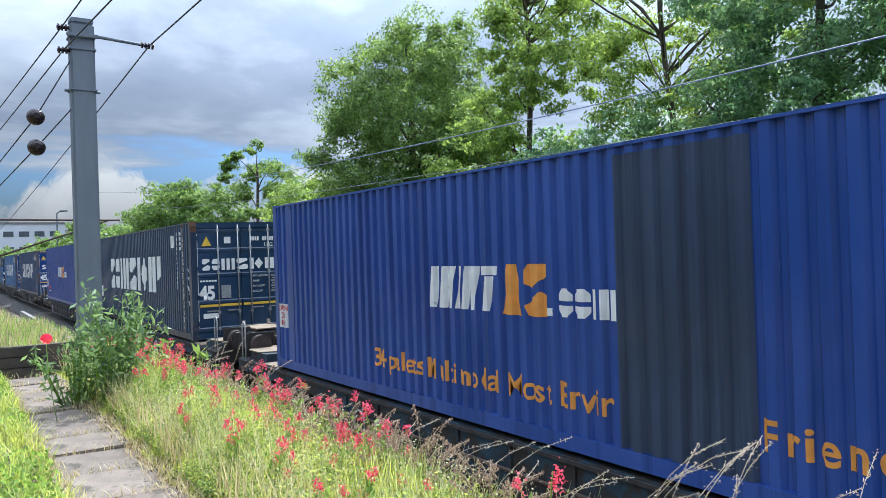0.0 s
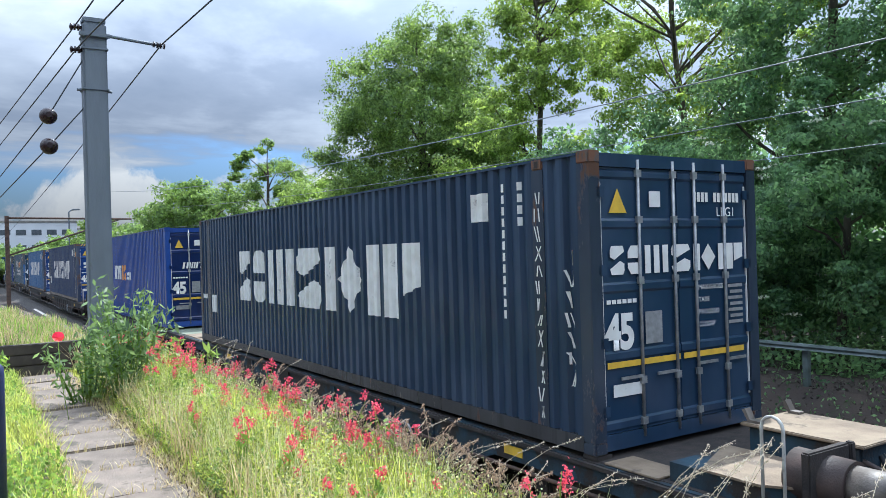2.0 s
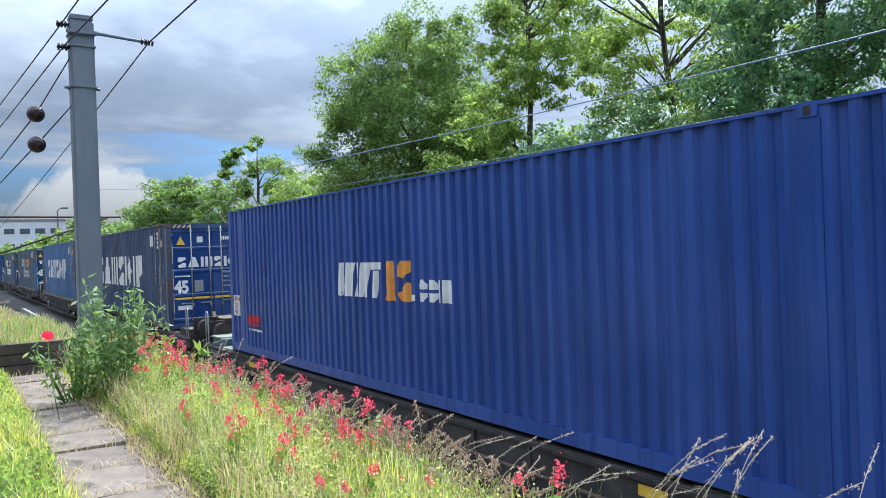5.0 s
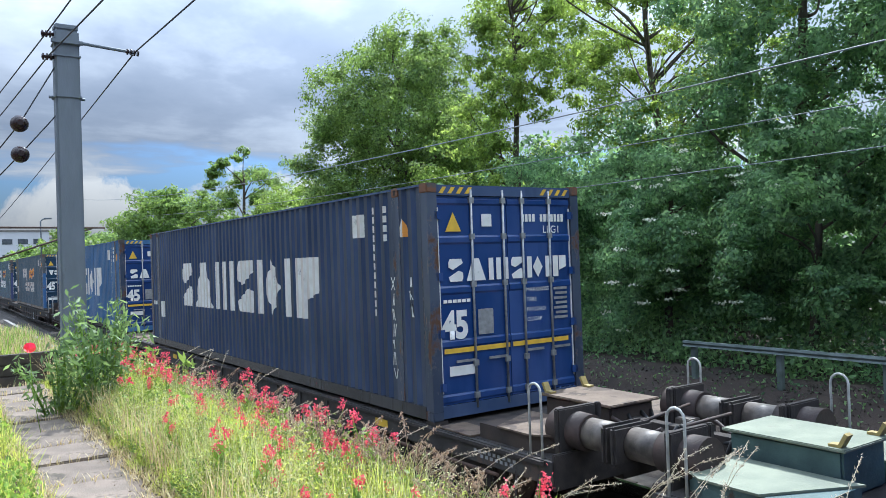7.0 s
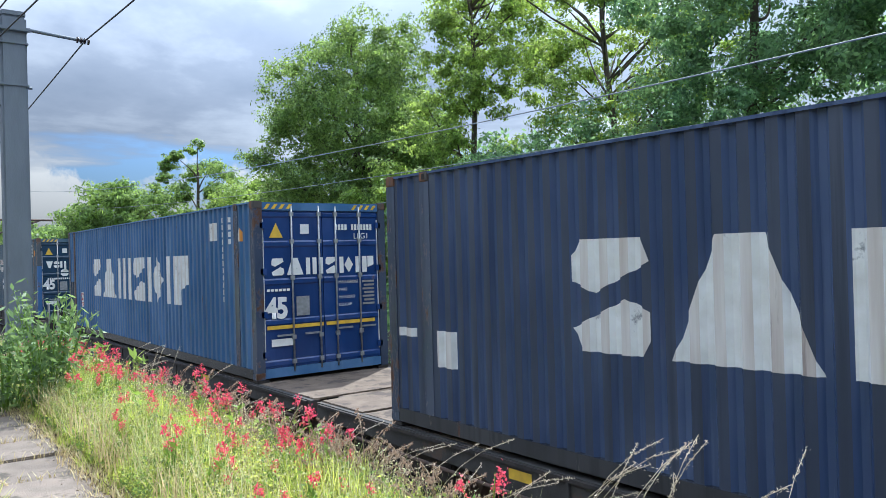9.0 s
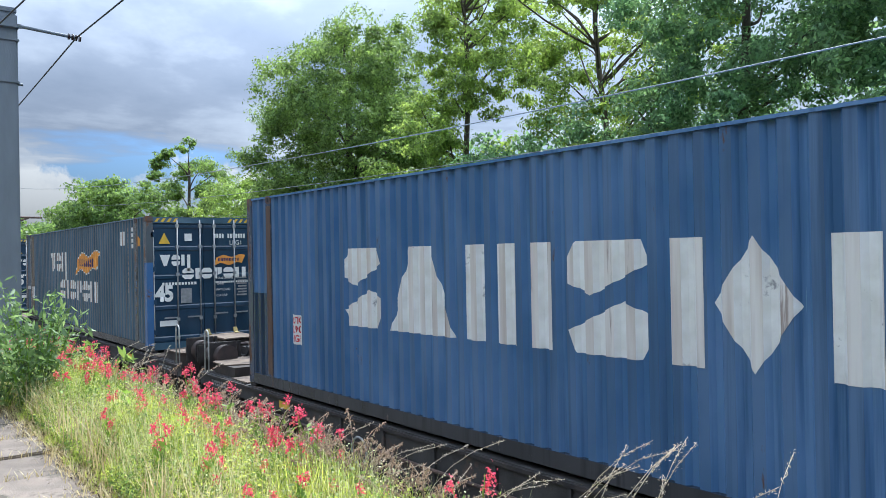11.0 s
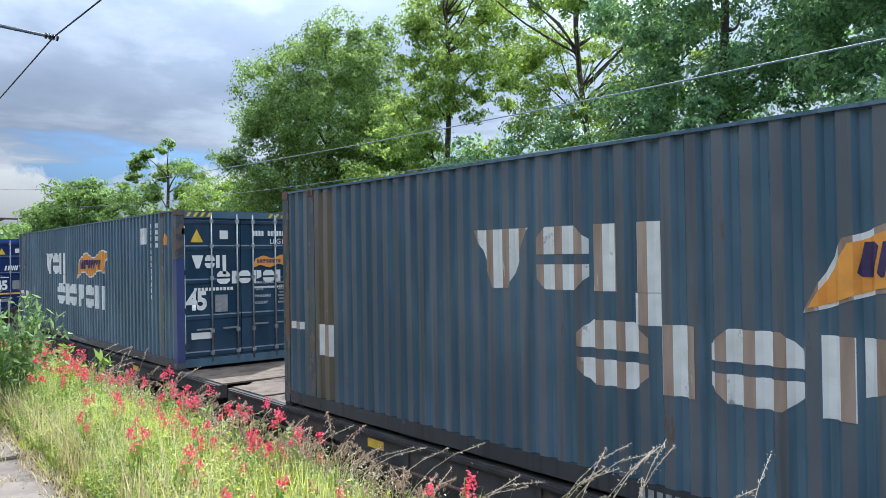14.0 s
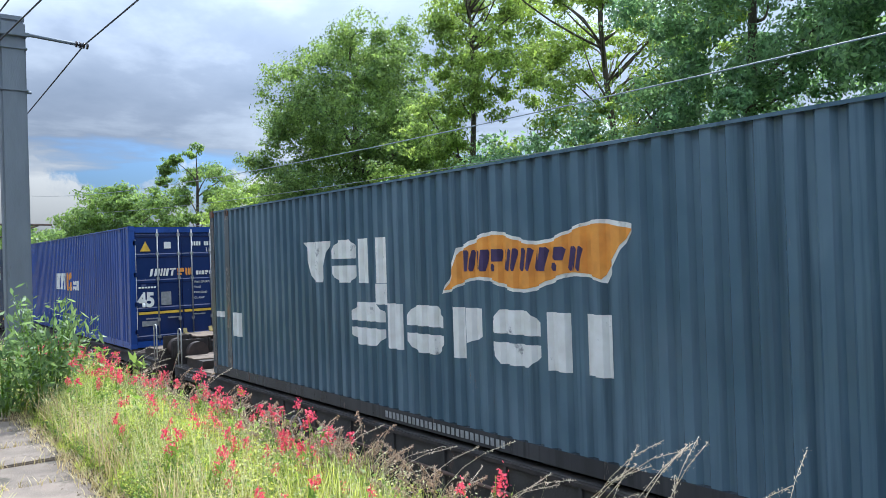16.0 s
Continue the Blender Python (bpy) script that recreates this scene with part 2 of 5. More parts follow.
WAGON_BLUE = material("grimy_blue_steel", (0.020, 0.055, 0.085), (0.014, 0.018, 0.022), scale=3, fine=40, rough=0.75, bump=0.25, stain=(0.028, 0.022, 0.02), stain_at=0.48)
WAGON_GREEN = material("pale_green_steel", (0.100, 0.165, 0.160), (0.050, 0.085, 0.085), scale=3, fine=40, rough=0.7, bump=0.2, stain=(0.07, 0.05, 0.04), stain_at=0.6)
WAGON_TAN = material("dusty_tan_plate", (0.175, 0.130, 0.096), (0.11, 0.078, 0.058), scale=4, fine=50, rough=0.85, bump=0.25, stain=(0.07, 0.05, 0.04), stain_at=0.52)
WAGON_CREAM = material("dusty_cream_plate", (0.27, 0.21, 0.145), (0.17, 0.125, 0.088), scale=4, fine=50, rough=0.85, bump=0.25, stain=(0.13, 0.10, 0.075), stain_at=0.56)
WAGON_PALE = material("pale_green_plate", (0.215, 0.240, 0.175), (0.135, 0.160, 0.120), scale=3, fine=40, rough=0.7, bump=0.2, stain=(0.16, 0.15, 0.12), stain_at=0.60)
WAGON_BROWN = material("brake_dusted_steel", (0.062, 0.045, 0.036), (0.030, 0.024, 0.022), scale=3, fine=40, rough=0.85, bump=0.25, stain=(0.11, 0.075, 0.055), stain_at=0.62)
WAGON_GREY = material("grimy_grey_sill", (0.060, 0.056, 0.054), (0.028, 0.026, 0.026), scale=3, fine=40, rough=0.8, bump=0.25, stain=(0.085, 0.06, 0.048), stain_at=0.56)
HOOP = material("pale_grab_paint", (0.55, 0.55, 0.52), (0.36, 0.35, 0.33), scale=10, rough=0.6, bump=0.05, stain=(0.2, 0.17, 0.15), stain_at=0.64)
CLIP = material("grubby_yellow_clip", (0.42, 0.32, 0.10), (0.22, 0.17, 0.08), scale=9, rough=0.7, bump=0.1)
RUSTED = material("rust_streaks", (0.135, 0.080, 0.055), (0.08, 0.050, 0.038), scale=5, rough=0.85, bump=0.2, stain=(0.07, 0.10, 0.16), stain_at=0.60, stretch=(1, 3, 0.4))
SOOT = material("brake_dust_iron", (0.050, 0.040, 0.036), (0.022, 0.020, 0.02), scale=7, rough=0.9, bump=0.3)
BUFFER = material("brown_buffer_steel", (0.070, 0.046, 0.040), (0.028, 0.023, 0.021), scale=6, rough=0.7, bump=0.2)
PALEBUF = material("greased_pale_steel", (0.17, 0.145, 0.125), (0.05, 0.042, 0.038), scale=7, rough=0.5, bump=0.15)
RUBBER = material("black_hose", (0.02, 0.02, 0.022), rough=0.6, bump=0.05)
STEEL = material("polished_rail_steel", (0.55, 0.54, 0.53), scale=20, rough=0.25, metal=1.0, bump=0.03)
MAST = material("grey_mast_paint", (0.185, 0.215, 0.250), (0.150, 0.175, 0.205), scale=2.5, fine=45, rough=0.65, bump=0.15, stain=(0.14, 0.15, 0.16), stain_at=0.66, stretch=(2, 2, 0.5))
PORCELAIN = material("brown_porcelain", (0.036, 0.018, 0.018), scale=9, rough=0.25, bump=0.02)
WIRE = material("aluminium_wire", (0.30, 0.32, 0.33), scale=20, rough=0.6, metal=0.0, bump=0)
DARKWIRE = material("weathered_copper_wire", (0.05, 0.055, 0.06), scale=20, rough=0.6, bump=0)
SLAB = material("worn_concrete_slab", (0.225, 0.178, 0.142), (0.130, 0.103, 0.083), scale=3.5, fine=70, rough=0.9, bump=0.35, stain=(0.085, 0.07, 0.052), stain_at=0.50, spread=0.18)
EARTH = material("dry_earth", (0.12, 0.085, 0.06), (0.055, 0.045, 0.032), scale=1.4, fine=45, rough=0.95, bump=0.6, stain=(0.07, 0.09, 0.03), stain_at=0.55)
SOIL = material("dark_cinder_soil", (0.062, 0.044, 0.034), (0.030, 0.023, 0.019), scale=1.4, fine=45, rough=0.95, bump=0.6, stain=(0.045, 0.050, 0.025), stain_at=0.58)
BALLAST = material("ballast_stone", (0.11, 0.095, 0.085), (0.05, 0.045, 0.04), scale=5, fine=30, rough=0.95, bump=0.6, per="island", spread=0.4)
SLEEPER = material("dark_timber", (0.075, 0.062, 0.05), (0.035, 0.03, 0.026), scale=4, fine=40, rough=0.9, bump=0.4, spread=0.25)
CONCRETE = material("grey_concrete", (0.26, 0.25, 0.235), (0.16, 0.155, 0.145), scale=3, rough=0.9, bump=0.3)
BARK = material("grey_brown_bark", (0.13, 0.105, 0.08), (0.06, 0.05, 0.04), scale=6, fine=30, rough=0.95, bump=0.6, stretch=(1, 1, 0.25))
POSTBLUE = material("chipped_blue_post_paint", (0.022, 0.035, 0.120), (0.016, 0.024, 0.08), scale=9, rough=0.55, bump=0.2, stain=(0.55, 0.55, 0.55), stain_at=0.67)
CLADDING = material("pale_grey_cladding", (0.62, 0.65, 0.68), (0.54, 0.57, 0.60), scale=0.3, fine=4, rough=0.6, bump=0.05)
DARKGLASS = material("dark_window_glass", (0.10, 0.12, 0.14), scale=2, rough=0.15, bump=0)
BARRIER = material("galvanised_barrier", (0.20, 0.24, 0.23), (0.10, 0.13, 0.115), scale=5, rough=0.6, metal=0.3, bump=0.15)
LEAF_ASH = foliage("ash_leaves", (0.095, 0.180, 0.052), (0.205, 0.320, 0.072), 0.55)
LEAF_LIME = foliage("lime_leaves", (0.135, 0.235, 0.054), (0.265, 0.385, 0.080), 0.54)
LEAF_SYC = foliage("sycamore_leaves", (0.140, 0.240, 0.055), (0.270, 0.390, 0.080), 0.56)
LEAF_DARK = foliage("dark_leaves", (0.105, 0.225, 0.115), (0.215, 0.350, 0.135), 0.58)
LEAF_SHRUB = foliage("grey_green_leaves", (0.075, 0.150, 0.060), (0.215, 0.320, 0.110), 0.45)
LEAF_WEED = foliage("weed_leaves", (0.110, 0.230, 0.038), (0.230, 0.370, 0.060), 0.48)
GRASS = foliage("meadow_grass", (0.240, 0.350, 0.050), (0.520, 0.560, 0.130), 0.40, 0.50)
STEMS = foliage("pale_green_stems", (0.36, 0.42, 0.16), (0.62, 0.62, 0.34), 0.35, 0.3)
BROWNGRASS = foliage("brown_seed_heads", (0.17, 0.115, 0.075), (0.42, 0.32, 0.21), 0.35, 0.35)
DRYGRASS = foliage("dry_grass", (0.40, 0.32, 0.14), (0.52, 0.46, 0.25), 0.35, 0.3)
STALK = foliage("pale_stalk", (0.42, 0.36, 0.26), (0.55, 0.48, 0.36), 0.25, 0.2)
PETAL = foliage("crimson_petals", (0.58, 0.050, 0.070), (0.80, 0.120, 0.120), 0.35, 0.3)
POPPY = foliage("poppy_petals", (0.75, 0.03, 0.02), (0.85, 0.06, 0.03), 0.4, 0.15)
BLOSSOM = foliage("cream_blossom", (0.70, 0.70, 0.55), (0.82, 0.82, 0.70), 0.3, 0.1)
SIGNAL = bpy.data.materials.new("red_signal_light")
SIGNAL.use_nodes = True
SIGNAL.node_tree.nodes["Principled BSDF"].inputs["Emission Color"].default_value = (1, 0.02, 0.03, 1)
SIGNAL.node_tree.nodes["Principled BSDF"].inputs["Emission Strength"].default_value = 1.6

# ---------------------------------------------------------------- building blocks
def part(name, bm, mat, parent=None, label=""):
    """Links a bmesh as one mesh object, under a thing or part if one is given."""
    me = bpy.data.meshes.new(name)
    bm.to_mesh(me)
    bm.free()
    me.materials.append(mat)
    ob = new(name, me)
    ob.parent = parent
    return tagged(ob, label=label)


def cloud_mesh(name, verts, sizes, mat, parent=None, label=""):
    """Links many loose polygons, all of the same number of corners, as one mesh."""
    verts = np.asarray(verts, dtype=np.float32).reshape(-1, 3)
    count = len(verts) // sizes
    me = bpy.data.meshes.new(name)
    me.vertices.add(len(verts))
    me.vertices.foreach_set("co", verts.ravel())
    me.loops.add(len(verts))
    me.loops.foreach_set("vertex_index", np.arange(len(verts), dtype=np.int32))
    me.polygons.add(count)
    me.polygons.foreach_set("loop_start", np.arange(0, len(verts), sizes, dtype=np.int32))
    me.update(calc_edges=True)
    me.materials.append(mat)
    ob = new(name, me)
    ob.parent = parent
    return tagged(ob, label=label)


def empty(name, m=None, label="", category="", group="", kind=""):
    ob = new(name)
    if m is not None:
        ob.matrix_world = m
    return tagged(ob, label, category, group, kind)


def box(bm, x0, x1, y0, y1, z0, z1):
    v = [bm.verts.new(p) for p in ((x0, y0, z0), (x1, y0, z0), (x1, y1, z0), (x0, y1, z0), (x0, y0, z1), (x1, y0, z1), (x1, y1, z1), (x0, y1, z1))]
    for f in ((3, 2, 1, 0), (4, 5, 6, 7), (0, 1, 5, 4), (1, 2, 6, 5), (2, 3, 7, 6), (3, 0, 4, 7)):
        bm.faces.new([v[i] for i in f])
    return bm


def soft_box(x0, x1, y0, y1, z0, z1, edge=0.01):
    bm = box(bmesh.new(), x0, x1, y0, y1, z0, z1)
    bmesh.ops.bevel(bm, geom=list(bm.edges), offset=edge, segments=2, affect="EDGES")
    return bm


def tube(bm, points, radii, seg=8, cap=True):
    """A round bar along points; radii a number or one for each point."""
    pts = [Vector(p) for p in points]
    if isinstance(radii, (int, float)):
        radii = [radii] * len(pts)
    radii = [float(r) for r in radii]
    rings = []
    side = None
    for i, p in enumerate(pts):
        d = (pts[min(i + 1, len(pts) - 1)] - pts[max(i - 1, 0)]).normalized()
        if side is None:
            side = d.orthogonal().normalized()
        side = (side - d * side.dot(d)).normalized()
        other = d.cross(side)
        rings.append([bm.verts.new(p + radii[i] * (math.cos(a) * side + math.sin(a) * other)) for a in (2 * math.pi * k / seg for k in range(seg))])
    for a, b in zip(rings, rings[1:]):
        for k in range(seg):
            f = bm.faces.new((a[k], a[(k + 1) % seg], b[(k + 1) % seg], b[k]))
            f.smooth = True
    if cap:
        bm.faces.new(rings[0][::-1])
        bm.faces.new(rings[-1])
    return bm


def prism(bm, outline, axis, a, b):
    """An outline (pairs) pushed along an axis: 'x' uses (y, z), 'y' uses (x, z), 'z' uses (x, y)."""
    def at(p, d):
        return (d, *p) if axis == "x" else (p[0], d, p[1]) if axis == "y" else (*p, d)
    r0, r1 = [bm.verts.new(at(p, a)) for p in outline], [bm.verts.new(at(p, b)) for p in outline]
    n = len(outline)
    for i in range(n):
        bm.faces.new((r0[i], r0[(i + 1) % n], r1[(i + 1) % n], r1[i]))
    bm.faces.new(r0[::-1])
    bm.faces.new(r1)
    return bm


def mend(bm):
    bmesh.ops.recalc_face_normals(bm, faces=list(bm.faces))
    return bm


def lettering(words, height, x=0.0, y=0.0, stretch=1.0, tracking=1.0, bold=0.0):
    """Flat letters as a bmesh in the plane, starting at x on the line y."""
    cu = bpy.data.curves.new("letters", "FONT")
    cu.body, cu.size, cu.space_character, cu.offset = words, height * 1.40, tracking, bold
    ob = bpy.data.objects.new("letters", cu)
    scene.collection.objects.link(ob)
    bpy.context.view_layer.update()
    me = bpy.data.meshes.new_from_object(ob.evaluated_get(bpy.context.evaluated_depsgraph_get()))
    bm = bmesh.new()
    bm.from_mesh(me)
    bpy.data.objects.remove(ob)
    bpy.data.curves.remove(cu)
    bpy.data.meshes.remove(me)
    for v in bm.verts:
        v.co = Vector((x + v.co.x * stretch, y + v.co.y, 0))
    return bm


def plates(rects):
    """Flat rectangles (x0, x1, y0, y1), or polygons, as a bmesh in the plane."""
    bm = bmesh.new()
    for r in rects:
        pts = ((r[0], r[2]), (r[1], r[2]), (r[1], r[3]), (r[0], r[3])) if not isinstance(r[0], tuple) else r
        bm.faces.new([bm.verts.new((*p, 0)) for p in pts])
    return bm

# ---------------------------------------------------------------- ground
RAIL_Z, TRACK_X, EDGE_X = -1.10, 6.28, 2.46      # rail head, middle of the track, edge of the old platform


def ground_height(x, y):
    """The formation beside the platform, the bank under the trees, flat land beyond."""
    if x < 9.2:
        z = RAIL_Z - 0.42
    elif x < 11.0:
        z = RAIL_Z - 0.42 + (x - 9.2) / 1.8 * 0.98
    else:
        z = -0.54 + min(x - 11.0, 12) * 0.05
    return z + 0.05 * noise.noise(Vector((x * 0.6, y * 0.6, 0)))


def build_ground():
    bm = bmesh.new()
    xs = [-1500, -300, -60, -20, -8, 0, 3, 4, 5, 6, 7, 8, 9.2, 9.8, 10.4, 11, 12, 13, 15, 18, 23, 40, 120, 400, 1500]
    ys = [-1500, -300, -60, -25, -15] + [-10 + i * 0.8 for i in range(60)] + [40, 50, 65, 90, 140, 220, 400, 800, 2500]
    grid = [[bm.verts.new((x, y, ground_height(x, y))) for y in ys] for x in xs]
    for i in range(len(xs) - 1):
        for j in range(len(ys) - 1):
            bm.faces.new((grid[i][j], grid[i + 1][j], grid[i + 1][j + 1], grid[i][j + 1]))
    tagged(part("ground", mend(bm), SOIL), "dry brown earth beside the railway line", "ground", kind="structure")
    # the old platform: a solid strip with a coping edge
    bm = bmesh.new()
    box(bm, -6, EDGE_X, -14, 13.4, -1.7, -0.035)
    tagged(part("platform", bm, EARTH), "old overgrown platform of earth and stone", "platform", kind="structure")
    bm = bmesh.new()
    box(bm, EDGE_X + 0.003, EDGE_X + 0.12, -14, 34, -1.7, -0.08)
    tagged(part("platform_wall", bm, CONCRETE), "grey weathered platform edge wall", "wall", kind="structure")
    # grass bank behind the sleeper wall
    bm = bmesh.new()
    xs, ys = [-30, -12, -6, -3, -1.5, -0.5, 0.4, 1.0, 1.7, 2.1, 2.45], [13.62, 14.5, 16, 18, 21, 25, 30, 40, 60]
    g = [[bm.verts.new((x, y, (0.40 + 0.10 * noise.noise(Vector((x, y * 0.5, 3))) - (0.55 if x > 1.5 else 0.18 if x > 0.8 else 0.0) - max(0, y - 30) * 0.03))) for y in ys] for x in xs]
    for i in range(len(xs) - 1):
        for j in range(len(ys) - 1):
            bm.faces.new((g[i][j], g[i + 1][j], g[i + 1][j + 1], g[i][j + 1]))
    tagged(part("grass_bank", mend(bm), EARTH), "low bank of dry grass beyond the path", "bank", kind="structure")


build_ground()


def build_shade_wall():
    """Adds an unseen dark wall along the platform behind the viewer, dimming the train."""
    bm = bmesh.new()
    box(bm, -6.9, -6.5, -14, 13.2, -1.6, 4.6)
    tagged(part("wall_west", bm, SLEEPER), "plain dark wall added out of view along the back of the platform", "wall", kind="structure")


build_shade_wall()


def build_track():
    """Ballast bed, sleepers and the two rails under the train."""
    bm = bmesh.new()
    prism(bm, [(TRACK_X - 2.4, RAIL_Z - 0.5), (TRACK_X - 1.55, RAIL_Z - 0.16), (TRACK_X + 1.55, RAIL_Z - 0.16), (TRACK_X + 2.4, RAIL_Z - 0.5)], "y", -30, 260)
    bed = tagged(part("ballast_bed", mend(bm), BALLAST), "brown-grey railway ballast bed", "ballast", kind="structure")
    track = empty("railway_track", None, "steel rails on dark sleepers under the train", "track", kind="structure")
    for s in (-1, 1):
        bm = bmesh.new()
        c = TRACK_X + s * 0.7525
        prism(bm, [(c - 0.07, RAIL_Z - 0.15), (c + 0.07, RAIL_Z - 0.15), (c + 0.07, RAIL_Z - 0.13), (c + 0.012, RAIL_Z - 0.11), (c + 0.012, RAIL_Z - 0.045), (c + 0.036, RAIL_Z - 0.03), (c + 0.034, RAIL_Z), (c - 0.034, RAIL_Z), (c - 0.036, RAIL_Z - 0.03), (c - 0.012, RAIL_Z - 0.045), (c - 0.012, RAIL_Z - 0.11), (c - 0.07, RAIL_Z - 0.13)], "y", -30, 260)
        part("rail", mend(bm), STEEL, track)
    me = None
    for i in range(130):
        if me is None:
            ob = part("sleeper", soft_box(-1.25, 1.25, -0.12, 0.12, -0.14, 0, 0.012), SLEEPER, track)
            me = ob.data
        else:
            ob = new("sleeper", me)
            ob.parent = track
        ob.location = (TRACK_X, -8 + i * 0.65, RAIL_Z - 0.151)


build_track()

# ---------------------------------------------------------------- train
LEN, WID, HIGH = 13.716, 2.50, 2.896
BASE_Z = -0.273
PITCH, DEPTH = 0.220, 0.045
RIDGE, SLOPE, TROUGH = 0.092, 0.036, 0.056
HALF = LEN / 2
SIDE_X = -WID / 2 + 0.014
SPAN0, SPAN1 = -HALF + 0.17, HALF - 0.17


POST_A, POST_B = HALF - 0.87, HALF - 0.66       # the flat posts at the forty-foot lifting points
WAVES = ((-HALF + 0.17, -POST_B), (-POST_A, POST_A), (POST_B, HALF - 0.17))


def wave_breaks():
    out = []
    for a, b in WAVES:
        y = a
        while y < b:
            out += [q for q in (y, y + RIDGE, y + RIDGE + SLOPE, y + RIDGE + SLOPE + TROUGH) if q < b - 0.002]
            y += PITCH
        out.append(b)
    return out


BREAKS = wave_breaks()


def wave(y):
    """How far the corrugated side lies inward at y."""
    for a, b in WAVES:
        if a <= y <= b:
            u = (y - a) % PITCH
            d = DEPTH * (0 if u < RIDGE else (u - RIDGE) / SLOPE if u < RIDGE + SLOPE else 1 if u < RIDGE + SLOPE + TROUGH else (PITCH - u) / SLOPE)
            return min(d, max(0.0, b - y) * 1.1)
    return 0.0


def scuff(ob, mat, lift=0.0):
    """Gives the faces on the outer ridges of a side a worn coat of their own."""
    ob.data.materials.append(mat)
    for f in ob.data.polygons:
        if all(abs(abs(ob.data.vertices[i].co.x) - abs(SIDE_X - lift)) < 0.001 for i in f.vertices):
            f.material_index = 1
    return ob


def on_side(bm, lift=0.004):
    """Lays a flat pattern, x running from the far end to the near one, on the corrugated side."""
    bmesh.ops.remove_doubles(bm, verts=list(bm.verts), dist=1e-4)
    lo, hi = min(v.co.x for v in bm.verts), max(v.co.x for v in bm.verts)
    for b in BREAKS:
        if lo < -b < hi:
            bmesh.ops.bisect_plane(bm, geom=list(bm.verts) + list(bm.edges) + list(bm.faces), plane_co=(-b, 0, 0), plane_no=(1, 0, 0), dist=1e-5)
    for v in bm.verts:
        y = -v.co.x
        v.co = Vector((SIDE_X + wave(y) - lift, y, v.co.y))
    return bm


def on_door(bm, lift=0.004):
    for v in bm.verts:
        v.co = Vector((v.co.x, -HALF + 0.026 - lift, v.co.y))
    return bm


def on_rail(bm, lift=0.004):
    """Lays a flat pattern on the bottom rail of the side."""
    for v in bm.verts:
        v.co = Vector((-WID / 2 - lift, -v.co.x, v.co.y))
    return bm


def blocks(x0, x1, y0, y1, count, gap=0.18, lean=0.0):
    """A row of plain blocks, each cut into bars, as wide as a painted word mark."""
    quads, step, h = [], (x1 - x0) / count, y1 - y0
    for i in range(count):
        a, b = x0 + i * step, x0 + (i + 1) * step - step * gap
        w, c = b - a, min(0.12 * h, (b - a) * 0.16)
        bars = (((0.0, 0.60, 0, 1), (0.72, 1.0, 0, 1)), ((0.0, 0.27, 0, 1), (0.37, 0.63, 0, 1), (0.73, 1.0, 0, 1)), ((0.0, 1.0, 0.44, 1), (0.0, 0.62, 0, 0.34)), ((0.0, 0.30, 0, 1), (0.42, 1.0, 0, 1)))[(i * 3 + count) % 4]
        for u0, u1, v0, v1 in bars:
            r = (a + u0 * w, a + u1 * w, y0 + v0 * h, y0 + v1 * h)
            q = ((r[0] + c, r[2]), (r[1], r[2]), (r[1], r[3] - c), (r[1] - c, r[3]), (r[0], r[3]), (r[0], r[2] + c))
            quads.append(tuple((px + lean * (py - y0), py) for px, py in q))
    return quads


SHAPES = {
    "bars": (((0.0, 0.62), (0.30, 0.52), (1.0, 0.80), (0.90, 1.0), (0.10, 1.0), (0.0, 0.86)), ((0.0, 0.20), (0.10, 0.0), (0.90, 0.0), (1.0, 0.14), (1.0, 0.38), (0.70, 0.48))),
    "wedge": (((0.0, 0.0), (1.0, 0.0), (0.66, 1.0), (0.34, 1.0)),),
    "vee": (((0.36, 0.0), (0.64, 0.0), (1.0, 1.0), (0.0, 1.0)),),
    "posts": ((0.0, 0.24, 0.0, 1.0), (0.38, 0.62, 0.0, 1.0), (0.76, 1.0, 0.0, 1.0)),
    "pair": ((0.0, 0.36, 0.0, 1.0), (0.64, 1.0, 0.0, 1.0)),
    "dart": ((0.0, 0.30, 0.0, 1.0), ((0.36, 0.5), (0.68, 0.0), (1.0, 0.5), (0.68, 1.0))),
    "post": ((0.0, 1.0, 0.0, 1.0),),
    "flag": ((0.0, 0.40, 0.0, 1.0), ((0.47, 0.30), (1.0, 0.46), (1.0, 1.0), (0.47, 1.0))),
    "ring": (((0.0, 0.22), (0.22, 0.0), (0.78, 0.0), (1.0, 0.22), (1.0, 0.40), (0.0, 0.40)), ((0.0, 0.56), (1.0, 0.56), (1.0, 0.78), (0.78, 1.0), (0.22, 1.0), (0.0, 0.78))),
    "tee": ((0.0, 1.0, 0.80, 1.0), (0.34, 0.66, 0.0, 0.77)),
}


def shapes(x0, x1, y0, y1, row, gap=0.03, lean=0.0):
    """A painted word mark as a row of plain bars, wedges and rounded blocks: (shape, share of the width) in turn."""
    total, h, quads, x = sum(w for _, w in row) + gap * (len(row) - 1), y1 - y0, [], x0
    k = (x1 - x0) / total
    for kind, share in row:
        w = share * k
        for r in SHAPES[kind]:
            q = r if isinstance(r[0], tuple) else ((r[0], r[2]), (r[1], r[2]), (r[1], r[3]), (r[0], r[3]))
            quads.append(tuple((x + u * w + lean * v * h, y0 + v * h) for u, v in q))
        x += w + gap * k
    return quads


